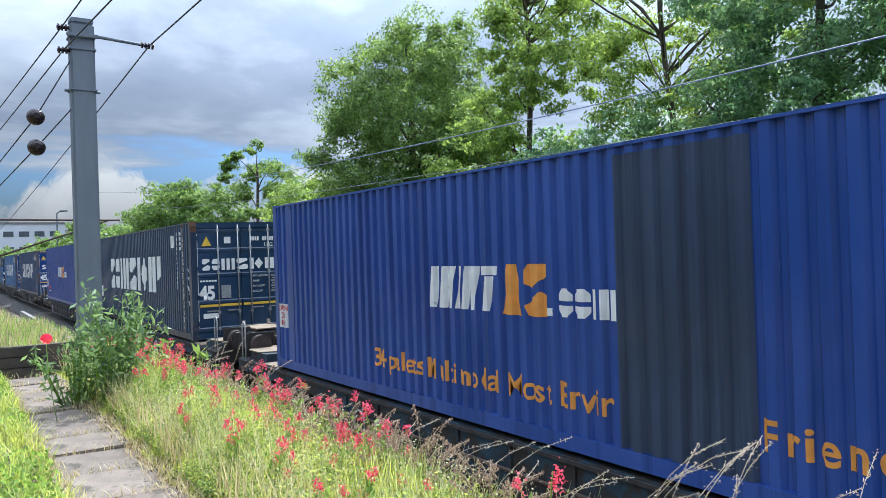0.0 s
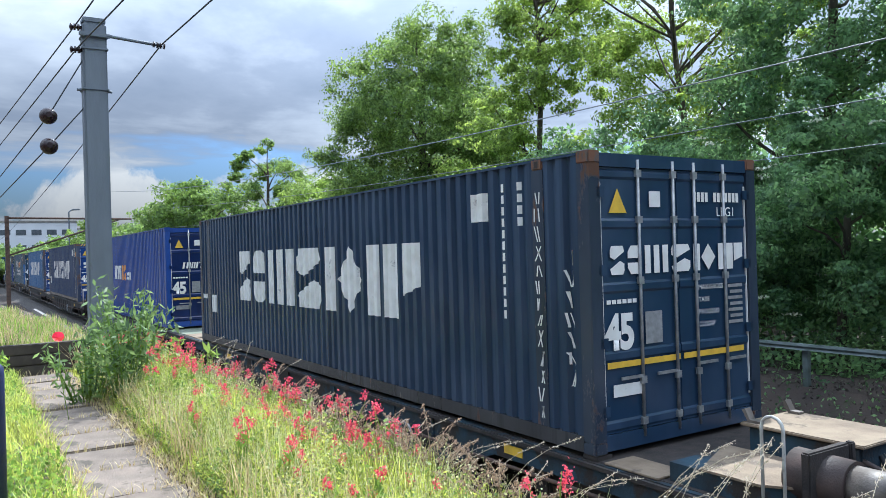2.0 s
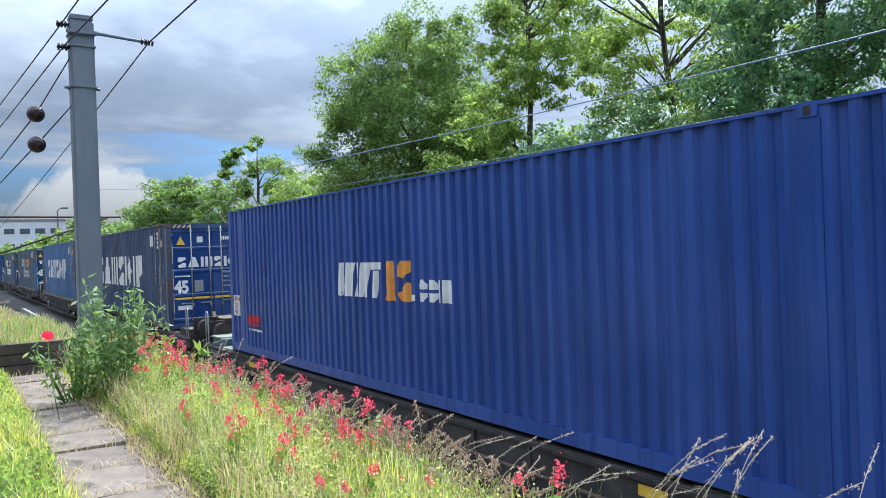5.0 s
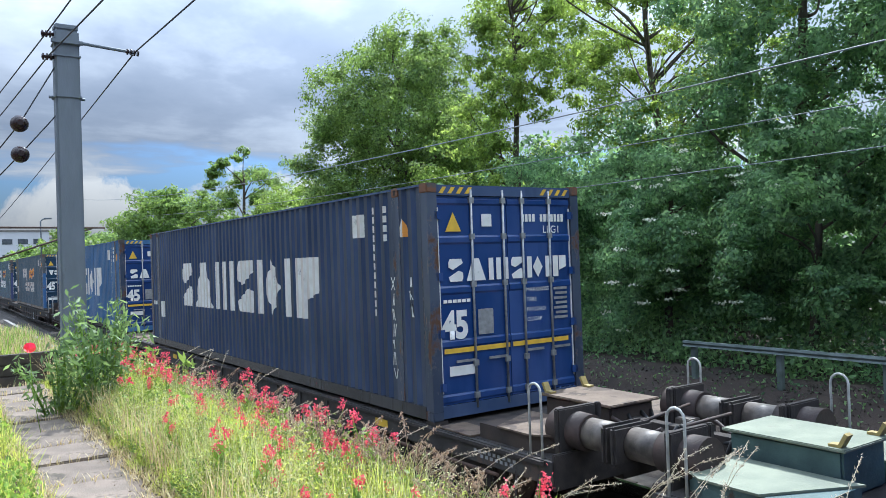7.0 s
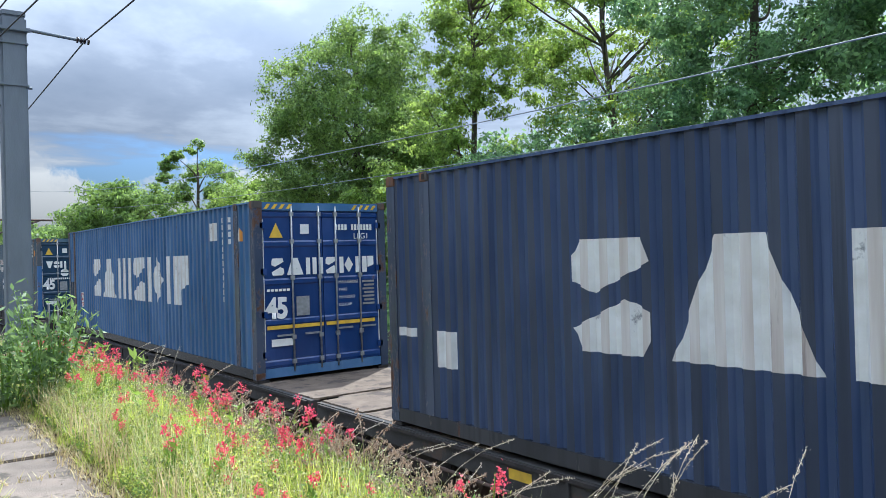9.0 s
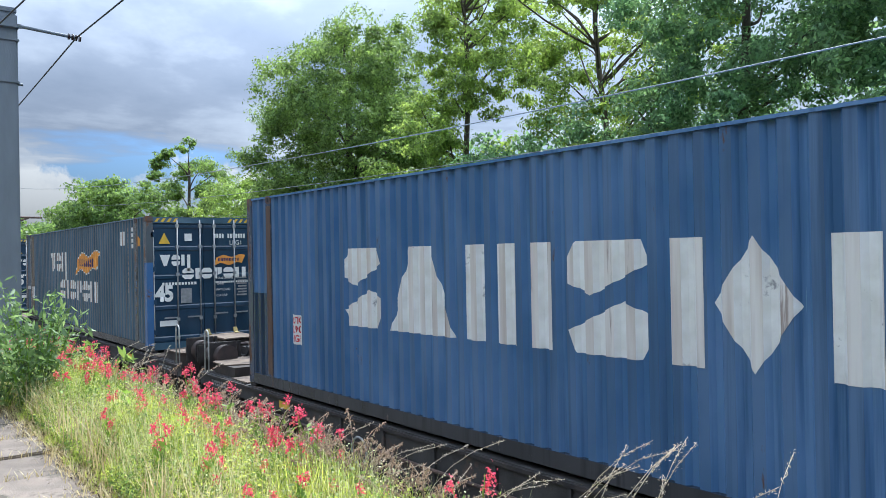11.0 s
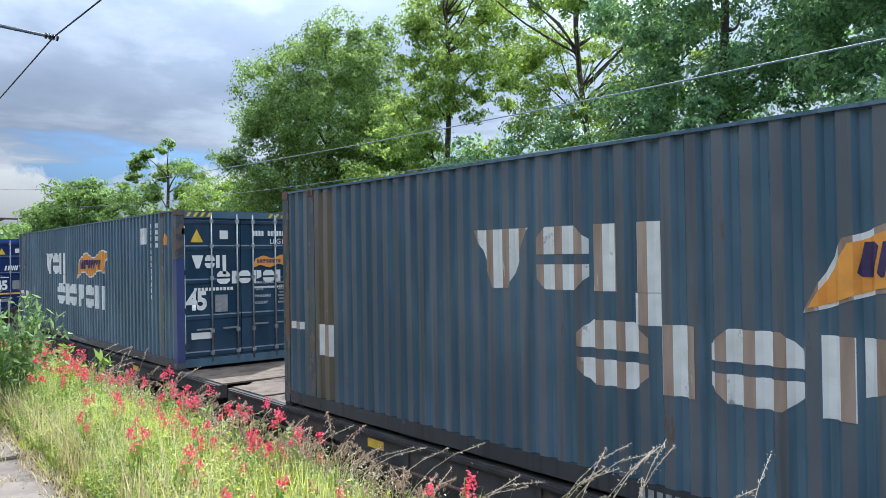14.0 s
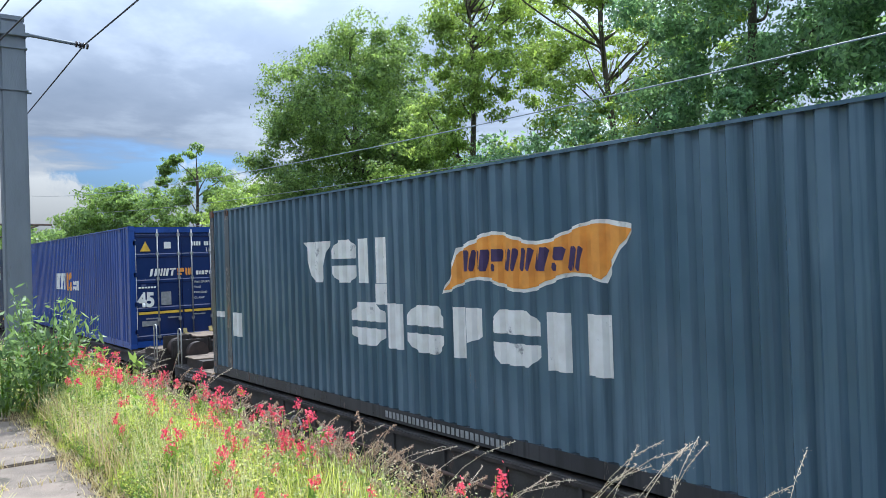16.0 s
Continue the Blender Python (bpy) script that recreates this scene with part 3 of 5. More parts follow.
SEVEN_LOW = (("bars", 0.12), ("ring", 0.12), ("posts", 0.21), ("bars", 0.18), ("dart", 0.22), ("post", 0.055), ("flag", 0.17))
SEVEN_HIGH = (("bars", 0.13), ("wedge", 0.18), ("posts", 0.19), ("bars", 0.13), ("dart", 0.16), ("post", 0.05), ("flag", 0.14))
FOUR = (("pair", 0.26), ("posts", 0.28), ("post", 0.09), ("tee", 0.24))
THREE = (("vee", 0.34), ("ring", 0.28), ("pair", 0.30))
SIX = (("ring", 0.19), ("post", 0.075), ("ring", 0.18), ("flag", 0.14), ("ring", 0.18), ("pair", 0.19))
TAIL = (("ring", 0.26), ("ring", 0.27), ("posts", 0.42))


def banner(x0, x1, y0, y1, inset=0.0):
    """A waving flag outline."""
    top, bottom, n = [], [], 30
    w, h = x1 - x0, y1 - y0
    for i in range(n + 1):
        u = i / n
        swing = math.sin(u * math.pi * 3.4 - 1.2) * 0.10 * h + 0.10 * h * (u - 0.5)
        pinch = 0.10 * w * (1 - u)
        top.append((x0 + pinch + inset + u * (w - pinch - 2 * inset), y1 - 0.16 * h + swing - inset))
        bottom.append((x0 + inset + u * (w - 0.12 * w - 2 * inset), y0 + 0.14 * h + swing + inset))
    return tuple(bottom + top[::-1])


def strip_between(poly):
    """Splits a banner outline into quads so that it can follow the corrugation."""
    n = len(poly) // 2
    low, high = poly[:n], poly[n:][::-1]
    return [(low[i], low[i + 1], high[i + 1], high[i]) for i in range(n - 1)]


def caution(thing, x):
    """A white height label with red words, x its far edge along the side."""
    part("caution_label", on_side(plates([(x, x + 0.34, 0.72, 1.14)]), 0.004), WHITE, thing, "white warning label with red words")
    for words, h, dx, z, stretch in (("CAUTION", 0.095, 0.015, 1.02, 0.50), ("2.90", 0.105, 0.07, 0.885, 0.75), ("HIGH", 0.095, 0.07, 0.76, 0.65)):
        part("caution_text", on_side(lettering(words, h, x + dx, z, stretch, 1.0, 0.003), 0.008), RED, thing)


def build_container(style, paint_mat, label, rusty, door_paint=None, shift=0.0, worded=False):
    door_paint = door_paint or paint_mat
    post_coat = {NAVY: POST_NAVY, TEAL: POST_TEAL}.get(paint_mat, POST_BLUE)
    ridge_coat = {TEAL: RIDGE_TEAL if shift else None, MIDBLUE: RIDGE_BLUE, BRIGHT: RIDGE_BRIGHT}.get(paint_mat)
    thing = empty("shipping_container", None, label, "container", "containers on the train")
    for sx, name in ((1, "side_panel"), (-1, "side_panel")):
        bm = bmesh.new()
        cols = [(bm.verts.new((sx * (SIDE_X + wave(b)), b, 0.15)), bm.verts.new((sx * (SIDE_X + wave(b)), b, HIGH - 0.030))) for b in BREAKS]
        for a, b in zip(cols, cols[1:]):
            bm.faces.new((a[0], a[1], b[1], b[0]) if sx > 0 else (b[0], b[1], a[1], a[0]))
        panel = part(name, bm, paint_mat, thing)
        if ridge_coat:
            scuff(panel, ridge_coat)
        for sy in (-1, 1):
            y0, y1 = sorted((sy * POST_A, sy * POST_B))
            lo, hi = sorted((sx * (-WID / 2 + 0.006), sx * (-WID / 2 + 0.10)))
            post = part("lifting_post", box(bmesh.new(), lo, hi, y0 + 0.015, y1 - 0.015, 0.166, HIGH - 0.12), post_coat if rusty else paint_mat, thing)
            part("lifting_casting", soft_box(lo - 0.008 if sx > 0 else lo, hi if sx > 0 else hi + 0.008, y0 + 0.018, y1 - 0.018, HIGH - 0.118, HIGH - 0.002, 0.012), CASTING if rusty else paint_mat, post)
            # no hole is cut: a dark plate stands for the shade inside the slot
            part("casting_slot", box(bmesh.new(), min(sx * (-WID / 2 - 0.004), sx * (-WID / 2)), max(sx * (-WID / 2 - 0.004), sx * (-WID / 2)), (y0 + y1) / 2 - 0.028, (y0 + y1) / 2 + 0.028, HIGH - 0.095, HIGH - 0.03), SOOT, post)
        bm = bmesh.new()
        lo, hi = sorted((sx * (-WID / 2), sx * (-WID / 2 + 0.06)))
        box(bm, lo, hi, -HALF + 0.17, HALF - 0.17, HIGH - 0.036, HIGH - 0.008)
        part("top_rail", bm, paint_mat, thing)
        bm = bmesh.new()
        box(bm, lo, hi, -HALF + 0.17, HALF - 0.17, 0.012, 0.165)
        part("bottom_rail", bm, paint_mat if style == "unit" else GRIME, thing)
    bm = bmesh.new()
    n = 66
    rows = []
    for i in range(n * 2 + 1):
        y = -HALF + 0.12 + (LEN - 0.24) * i / (n * 2)
        z = HIGH - 0.010 - (0.018 if i % 2 else 0)
        rows.append((bm.verts.new((-WID / 2 + 0.04, y, z)), bm.verts.new((WID / 2 - 0.04, y, z))))
    for a, b in zip(rows, rows[1:]):
        bm.faces.new((a[0], a[1], b[1], b[0]))
    part("roof", bm, paint_mat, thing)
    part("underframe", box(bmesh.new(), -WID / 2 + 0.07, WID / 2 - 0.07, -HALF + 0.1, HALF - 0.1, 0.03, 0.14), SOOT, thing)
    # blank far end, ribbed
    bm = bmesh.new()
    box(bm, -WID / 2 + 0.12, WID / 2 - 0.12, HALF - 0.06, HALF - 0.03, 0.1, HIGH - 0.1)
    for k in range(9):
        box(bm, -1.0 + k * 0.25 - 0.06, -1.0 + k * 0.25 + 0.06, HALF - 0.03, HALF - 0.004, 0.16, HIGH - 0.14)
    part("end_wall", bm, paint_mat, thing)
    for sx in (-1, 1):
        for sy in (-1, 1):
            x0, x1 = sorted((sx * WID / 2, sx * (WID / 2 - 0.15)))
            y0, y1 = sorted((sy * HALF, sy * (HALF - 0.17)))
            part("corner_post", box(bmesh.new(), x0 + 0.004, x1 - 0.004, y0 + 0.004, y1 - 0.002, 0.12, HIGH - 0.12), post_coat if rusty else paint_mat, thing)
            for z0 in (0.0, HIGH - 0.122):
                part("corner_casting", soft_box(x0 - 0.003, x1 + 0.003, y0 - 0.003, y1 + 0.003, z0, z0 + 0.122, 0.012), (CASTING if z0 > 1 else post_coat) if rusty else paint_mat, thing)
    for z0, z1 in ((0.02, 0.17), (HIGH - 0.15, HIGH - 0.02)):
        part("door_sill" if z0 < 1 else "door_header", box(bmesh.new(), -WID / 2 + 0.152, WID / 2 - 0.152, -HALF + 0.012, -HALF + 0.10, z0, z1), paint_mat, thing)
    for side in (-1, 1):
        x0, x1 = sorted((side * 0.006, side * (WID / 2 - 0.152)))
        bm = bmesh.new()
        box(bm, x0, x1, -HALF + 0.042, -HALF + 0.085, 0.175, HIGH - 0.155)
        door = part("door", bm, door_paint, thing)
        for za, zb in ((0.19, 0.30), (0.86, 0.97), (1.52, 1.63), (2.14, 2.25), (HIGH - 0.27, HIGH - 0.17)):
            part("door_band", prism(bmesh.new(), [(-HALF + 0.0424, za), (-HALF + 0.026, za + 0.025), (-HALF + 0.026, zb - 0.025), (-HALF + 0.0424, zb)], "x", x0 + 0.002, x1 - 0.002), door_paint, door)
        for fx in (0.24, 0.71) if side > 0 else (-0.08, -0.585):
            part("lock_rod", tube(bmesh.new(), [(fx, -HALF + 0.012, 0.1), (fx, -HALF + 0.012, HIGH - 0.07)], 0.017, 7), GALV, door, "zinc lock rod")
            for z in (0.22, 0.62, 1.60, 2.2, HIGH - 0.24):
                part("rod_bracket", box(bmesh.new(), fx - 0.035, fx + 0.035, -HALF - 0.008, -HALF + 0.0255, z, z + 0.07), GALV, door)
            bm = bmesh.new()
            box(bm, min(fx, fx + side * 0.30), max(fx, fx + side * 0.30), -HALF + 0.0, -HALF + 0.014, 0.70 + 0.02 * side, 0.73 + 0.02 * side)
            part("lock_handle", bm, GALV, door)
        for z in (0.35, 1.0, 1.7, 2.45):
            hx = side * (WID / 2 - 0.155)
            part("hinge", box(bmesh.new(), hx - 0.05, hx + 0.05, -HALF + 0.004, -HALF + 0.0255, z, z + 0.10), door_paint, door)
        bm = bmesh.new()
        gx = side * (WID / 2 - 0.165)
        box(bm, gx - 0.006, gx + 0.006, -HALF + 0.024, -HALF + 0.0415, 0.32, HIGH - 0.30)
        part("door_gasket", bm, WHITE, door)
    # ---- door markings
    def mark(name, bm, mat, where=on_door):
        ob = part(name, where(bm), mat, thing)
        if where is on_side and ridge_coat and mat in (WHITE, ORANGE):
            scuff(ob, (WORN_WHITE if mat is WHITE else WORN_ORANGE) if style == "banner" else STREAKED, 0.004)
        if name in ("number_mark", "side_number", "type_number", "maker_mark", "phone_mark", "address_mark", "side_address", "weight_block"):
            tagged(ob, kind="stuff")
        return ob
    for sx in (-1, 1) if style in ("upper", "banner") else ():
        bm = plates([((sx * 0.62 + k * 0.13 * sx, HIGH - 0.125), (sx * 0.62 + k * 0.13 * sx + 0.06, HIGH - 0.125), (sx * 0.62 + k * 0.13 * sx + 0.12, HIGH - 0.045), (sx * 0.62 + k * 0.13 * sx + 0.06, HIGH - 0.045)) for k in range(4)])
        for v in bm.verts:
            v.co = Vector((v.co.x - (0.06 if sx > 0 else 0.06), -HALF + 0.008, v.co.y))
        tagged(part("hazard_stripe", bm, YELLOW, thing), kind="stuff")
    mark("warning_triangle", plates([((-0.98, 2.30), (-0.74, 2.30), (-0.86, 2.54))]), YELLOW)
    mark("size_mark", lettering("45", 0.33, -1.065, 0.99 + (0.08 if style == "banner" else 0), 0.86, 0.95, 0.020), WHITE)
    mark("number_mark", plates([(0.24 + k * 0.062, 0.285 + k * 0.062, 2.42, 2.52) for k in range(4)] + [(0.56 + k * 0.062, 0.605 + k * 0.062, 2.42, 2.52) for k in range(7)]), WHITE)
    mark("type_mark", lettering("LEG1", 0.10, 0.60, 2.27), WHITE)
    mark("door_label", plates([(-0.42, -0.26, 2.36, 2.52)]), WHITE)
    mark("grey_patch", plates([(-0.52, -0.28, 1.0, 1.32)]), GREYMARK)
    mark("weight_text", lettering("MAX.GROSS", 0.052, 0.28, 1.50), WHITE)
    for words, z in (("TARE", 1.37), ("PAYLOAD", 1.24), ("CU.CAP", 1.11)):
        mark("weight_text", lettering(words, 0.052, 0.28, z), WHITE)
    mark("weight_block", plates([(0.76 + 0.03 * (k % 2), 1.0, 1.50 - 0.065 * k, 1.535 - 0.065 * k) for k in range(7)]), GREYMARK)
    mark("plate_label", plates([(-0.98, -0.58, 0.52, 0.64)]), WHITE if style != "unit" else GREYMARK)
    if style != "banner":
        mark("height_stripe", plates([(-1.05, -0.02, 0.80, 0.86), (0.03, 1.0, 0.80, 0.86)]), YELLOW)
        mark("maker_mark", plates([(-1.04 + k * 0.07, -0.985 + k * 0.07, 1.42, 1.46) for k in range(6)]), WHITE)
    # ---- side and door word marks as plain shapes
    if style == "lower":
        mark("side_logo", plates(shapes(-3.85, 3.70, 1.08, 2.10, SEVEN_LOW)), WHITE, on_side)
        mark("door_logo", plates(shapes(-0.98, 1.02, 1.70, 1.98, SEVEN_LOW)), WHITE)
    elif style == "upper":
        mark("side_logo", plates(shapes(-3.90, 3.72, 1.08, 2.06, SEVEN_HIGH)), WHITE, on_side)
        mark("door_logo", plates(shapes(-0.95, 1.00, 1.68, 1.96, SEVEN_HIGH)), WHITE)
    elif style == "unit":
        mark("side_logo", plates(shapes(-1.60, -0.26, 1.30, 1.80, FOUR, lean=0.15)), WHITE, on_side)
        mark("orange_logo", plates(shapes(-0.15, 0.60, 1.28, 1.82, (("wedge", 0.45), ("bars", 0.42)), 0.06)), ORANGE, on_side)
        mark("side_logo_tail", plates([(0.62, 0.70, 1.30, 1.38)] + shapes(0.75, 1.56, 1.30, 1.58, TAIL)), WHITE, on_side)
        mark("door_logo", plates(shapes(-0.78, -0.18, 1.70, 1.88, FOUR, lean=0.2)), WHITE)
        mark("orange_door_logo", plates(blocks(-0.12, 0.28, 1.70, 1.88, 2, 0.16)), ORANGE)
        mark("door_logo_tail", plates(blocks(0.34, 0.78, 1.70, 1.80, 4, 0.16)), WHITE)
    elif style == "banner":
        mark("side_logo", plates(shapes(shift - 3.25, shift - 1.10, 1.66, 2.22, THREE, 0.04) + [(shift - 1.36, shift - 1.10, 1.40, 1.655)] + shapes(shift - 1.95, shift + 2.32, 0.88, 1.42, SIX, 0.03)), WHITE, on_side)
        mark("flag_border", plates(strip_between(banner(shift, shift + 2.60, 1.56, 2.26))), WHITE, on_side)
        part("flag", on_side(plates(strip_between(banner(shift, shift + 2.60, 1.56, 2.26, 0.035))), 0.008), ORANGE, thing)
        scuff(thing.children[-1], WORN_ORANGE, 0.008)
        tagged(part("flag_word", on_side(plates(blocks(shift + 0.34, shift + 2.05, 1.80, 2.02, 8, 0.2, lean=0.2)), 0.012), PURPLE, thing), kind="stuff")
        mark("side_address", plates([(shift * 0.7 - 1.2 + k * 0.081, shift * 0.7 - 1.145 + k * 0.081, 0.045, 0.125) for k in range(27)]), GREYMARK, on_rail)
        mark("door_logo", plates(shapes(-0.96, -0.30, 1.82, 2.06, THREE, 0.04) + [(-0.37, -0.30, 1.70, 1.82)] + shapes(-0.48, 0.98, 1.52, 1.76, SIX, 0.03)), WHITE)
        mark("door_flag", plates(strip_between(banner(0.22, 0.98, 1.80, 2.06))), ORANGE)
        tagged(part("door_flag_word", on_door(plates(blocks(0.33, 0.84, 1.90, 1.97, 8, 0.25)), 0.008), PURPLE, thing), kind="stuff")
        mark("phone_mark", plates([(-0.92 + k * 0.07, -0.87 + k * 0.07, 1.40, 1.46) for k in range(11)]), WHITE)
        mark("address_mark", plates([(0.24 + k * 0.042, 0.27 + k * 0.042, 1.41, 1.45) for k in range(19)]), WHITE)
    if style in ("upper", "banner"):
        mark("side_triangle", plates([((6.12, 2.26), (6.36, 2.26), (6.24, 2.50))]), ORANGE, on_side)
    if style in ("lower", "upper", "banner"):
        if worded:
            caution(thing, -5.42)
        else:
            mark("end_label", plates([(-6.66, -6.36, 1.02, 1.12)]), WHITE, on_side)
            mark("height_label", plates([(-5.92, -5.62, 0.72, 1.12)]), WHITE, on_side)
        mark("side_label", plates([(4.88, 5.16, 2.30, 2.62)]), WHITE, on_side)
        mark("side_number", plates([(5.47, 5.515, 2.60 - k * 0.125, 2.69 - k * 0.125) for k in range(12)]), WHITE, on_side)
        mark("type_number", plates([(5.75, 5.795, 2.60 - k * 0.125, 2.69 - k * 0.125) for k in range(4)]), WHITE, on_side)
    return thing


def add_side_words(thing, words, height, x, z, mat, stretch=1.0, tracking=1.08):
    return part("side_text", on_side(lettering(words, height, x, z, stretch, tracking, 0.006)), mat, thing)


def build_wagon(end_mat, plate_mat, sill_mat, words):
    """One half of a low twin wagon, its buffer end towards -y, deck top at z = 0."""
    w = empty("container_wagon", None, words, "wagon", "wagons of the train")
    y_out, y_in = -HALF - 2.10, HALF + 1.86
    for sx in (-1, 1):
        x0, x1 = sorted((sx * 1.27, sx * 1.13))
        bm = bmesh.new()
        prism(bm, [(y_out, -0.05), (y_in, -0.05), (y_in, -0.26), (HALF - 1.6, -0.30), (HALF - 2.6, -0.62), (-HALF + 2.6, -0.62), (-HALF + 1.6, -0.30), (y_out, -0.28)], "x", x0, x1)
        sill = part("side_sill", mend(bm), sill_mat, w)
        bm = bmesh.new()
        box(bm, min(sx * 1.275, sx * 1.31), max(sx * 1.275, sx * 1.31), y_out + 0.1, y_in - 0.1, -0.10, -0.06)
        part("flange", bm, SOOT, sill)
        for yy in (-5.6, 4.6):
            part("yellow_mark", box(bmesh.new(), min(sx * 1.2705, sx * 1.276), max(sx * 1.2705, sx * 1.276), yy - 0.16, yy + 0.16, -0.24, -0.14), YELLOW, sill)
        for k in range(9):
            yy = -HALF + 2.9 + k * 0.99
            part("sill_rib", box(bmesh.new(), min(sx * 1.272, sx * 1.30), max(sx * 1.272, sx * 1.30), yy - 0.02, yy + 0.02, -0.58, -0.105), sill_mat, sill)
        part("brake_pipe", tube(bmesh.new(), [(sx * 1.32, y_out + 0.8, -0.33), (sx * 1.32, -HALF + 2.2, -0.36), (sx * 1.33, HALF - 2.2, -0.36), (sx * 1.32, y_in - 0.4, -0.32)], 0.022, 6), RUST, sill)
        ring = [(sx * 1.36, -3.4 + 0.17 * math.cos(q), -0.42 + 0.17 * math.sin(q)) for q in (2 * math.pi * k / 16 for k in range(17))]
        part("hand_wheel", tube(bmesh.new(), ring, 0.014, 6, False), GALV, sill, "pale ring-shaped brake wheel")
        part("wheel_spindle", tube(bmesh.new(), [(sx * 1.27, -3.4, -0.42), (sx * 1.36, -3.4, -0.42)], 0.02, 6), SOOT, sill)
        rows = [(x, r) for r in range(2) for x in range(9 - 2 * r)]
        bm = bmesh.new()
        for k, r in rows:
            ya = -HALF - 1.55 + k * 0.085 + r * 0.05
            box(bm, min(sx * 1.268, sx * 1.274), max(sx * 1.268, sx * 1.274), ya, ya + 0.045, -0.175 - r * 0.05, -0.14 - r * 0.05)
        part("sill_marks", bm, GREYMARK, sill)["kind"] = "stuff"
        part("step_iron", tube(bmesh.new(), [(sx * 1.26, y_out + 0.2, -0.2), (sx * 1.30, y_out + 0.2, -0.62), (sx * 1.30, y_out + 0.55, -0.62), (sx * 1.26, y_out + 0.55, -0.2)], 0.016, 6), SOOT, sill)
    bm = bmesh.new()
    box(bm, -0.28, 0.28, y_out, y_in, -0.40, -0.09)
    for k in range(10):
        yy = -6.6 + k * 1.466
        box(bm, -1.12, 1.12, yy - 0.09, yy + 0.09, -0.24, -0.10)
    part("spine", bm, SOOT, w)
    for sy in (-1, 1):
        for sx in (-1, 1):
            part("twist_lock_pad", soft_box(sx * 1.14 - 0.1, sx * 1.14 + 0.1, sy * (HALF - 0.1) - 0.1, sy * (HALF - 0.1) + 0.1, -0.048, -0.002, 0.006), SOOT, w)
    # inner end: broad dusty plates
    for k, (ya, yb, z) in enumerate(((HALF - 1.9, HALF + 0.72, -0.045), (HALF + 0.76, y_in - 0.02, -0.03))):
        part("end_plate", soft_box(-1.2, 1.2, ya, yb, z - 0.03, z, 0.006), plate_mat, w)
    bm = bmesh.new()
    prism(bm, [(-1.0, y_in - 0.05), (0.4, y_in - 0.05), (0.15, y_in + 0.30), (-0.7, y_in + 0.30)], "z", -0.07, -0.05)
    part("bridge_plate", mend(bm), plate_mat, w)
    # buffer end: dark floor, a narrow hood on the middle line, lower boxes beside it
    part("end_floor", soft_box(-1.22, 1.22, y_out + 0.05, -HALF + 1.9, -0.075, -0.045, 0.006), SOOT, w)
    hood = part("hood", soft_box(-0.33, 0.33, y_out + 0.10, y_out + 1.12, -0.044, 0.34, 0.02), end_mat, w)
    part("hood_top", soft_box(-0.38, 0.38, y_out + 0.05, y_out + 1.17, 0.341, 0.37, 0.008), plate_mat, hood)
    for sx in (-1, 1):
        bm = bmesh.new()
        prism(bm, [(sx * 0.40, y_out + 0.16), (sx * 0.98, y_out + 0.16), (sx * 1.16, y_out + 0.42), (sx * 1.16, y_out + 1.30), (sx * 0.40, y_out + 1.30)], "z", -0.044, 0.12)
        cheek = part("cheek", mend(bm), end_mat, w)
        bm = bmesh.new()
        prism(bm, [(sx * 0.39, y_out + 0.13), (sx * 1.0, y_out + 0.13), (sx * 1.19, y_out + 0.41), (sx * 1.19, y_out + 0.95), (sx * 0.39, y_out + 1.33)], "z", 0.1225, 0.142)
        part("cheek_plate", mend(bm), plate_mat, cheek)
        part("step_plate", soft_box(sx * 1.06 - 0.19, sx * 1.06 + 0.19, y_out + 1.36, y_out + 2.0, -0.043, -0.025, 0.004), plate_mat, w)
        for yy in (y_out + 1.10,):
            bm = bmesh.new()
            prism(bm, [(yy - 0.09, 0.371), (yy + 0.015, 0.371), (yy + 0.075, 0.475), (yy + 0.045, 0.490), (yy - 0.005, 0.395), (yy - 0.09, 0.392)], "x", sx * 0.30 - 0.04, sx * 0.30 + 0.04)
            part("clip", mend(bm), CLIP if end_mat is not WAGON_BLUE else PALEBUF, hood, "bent container stop clip")
        # buffers
        bx, bz = sx * 0.875, 0.20
        part("buffer_casing", tube(bmesh.new(), [(bx, y_out + 0.30, bz), (bx, y_out - 0.16, bz)], [0.20, 0.185], 20), BUFFER, w)
        part("buffer_plunger", tube(bmesh.new(), [(bx, y_out - 0.15, bz), (bx, y_out - 0.52, bz)], 0.155, 20), PALEBUF, w)
        part("buffer_head", soft_box(bx - 0.27, bx + 0.27, y_out - 0.60, y_out - 0.53, bz - 0.18, bz + 0.18, 0.025), SOOT, w)
        part("buffer_bracket", soft_box(bx - 0.26, bx + 0.26, y_out + 0.03, y_out + 0.10, -0.10, bz + 0.24, 0.012), SOOT, w)
        for hy in (y_out + 0.25,):
            pts = [(sx * 1.24, hy - 0.09, -0.10), (sx * 1.24, hy - 0.09, 0.60)]
            pts += [(sx * 1.24, hy - 0.09 * math.cos(a), 0.60 + 0.09 * math.sin(a)) for a in (math.pi * k / 6 for k in range(1, 6))]
            pts += [(sx * 1.24, hy + 0.09, 0.60), (sx * 1.24, hy + 0.09, -0.10)]
            part("hand_hoop", tube(bmesh.new(), pts, 0.013, 8), HOOP, w, "pale painted grab hoop")
        part("lamp_bracket", soft_box(sx * 0.56 - 0.03, sx * 0.56 + 0.03, y_out + 0.03, y_out + 0.09, -0.04, 0.44, 0.01), SOOT, w)
    part("coupling_block", soft_box(-0.17, 0.17, y_out - 0.34, y_out - 0.03, -0.20, 0.05, 0.02), SOOT, w)
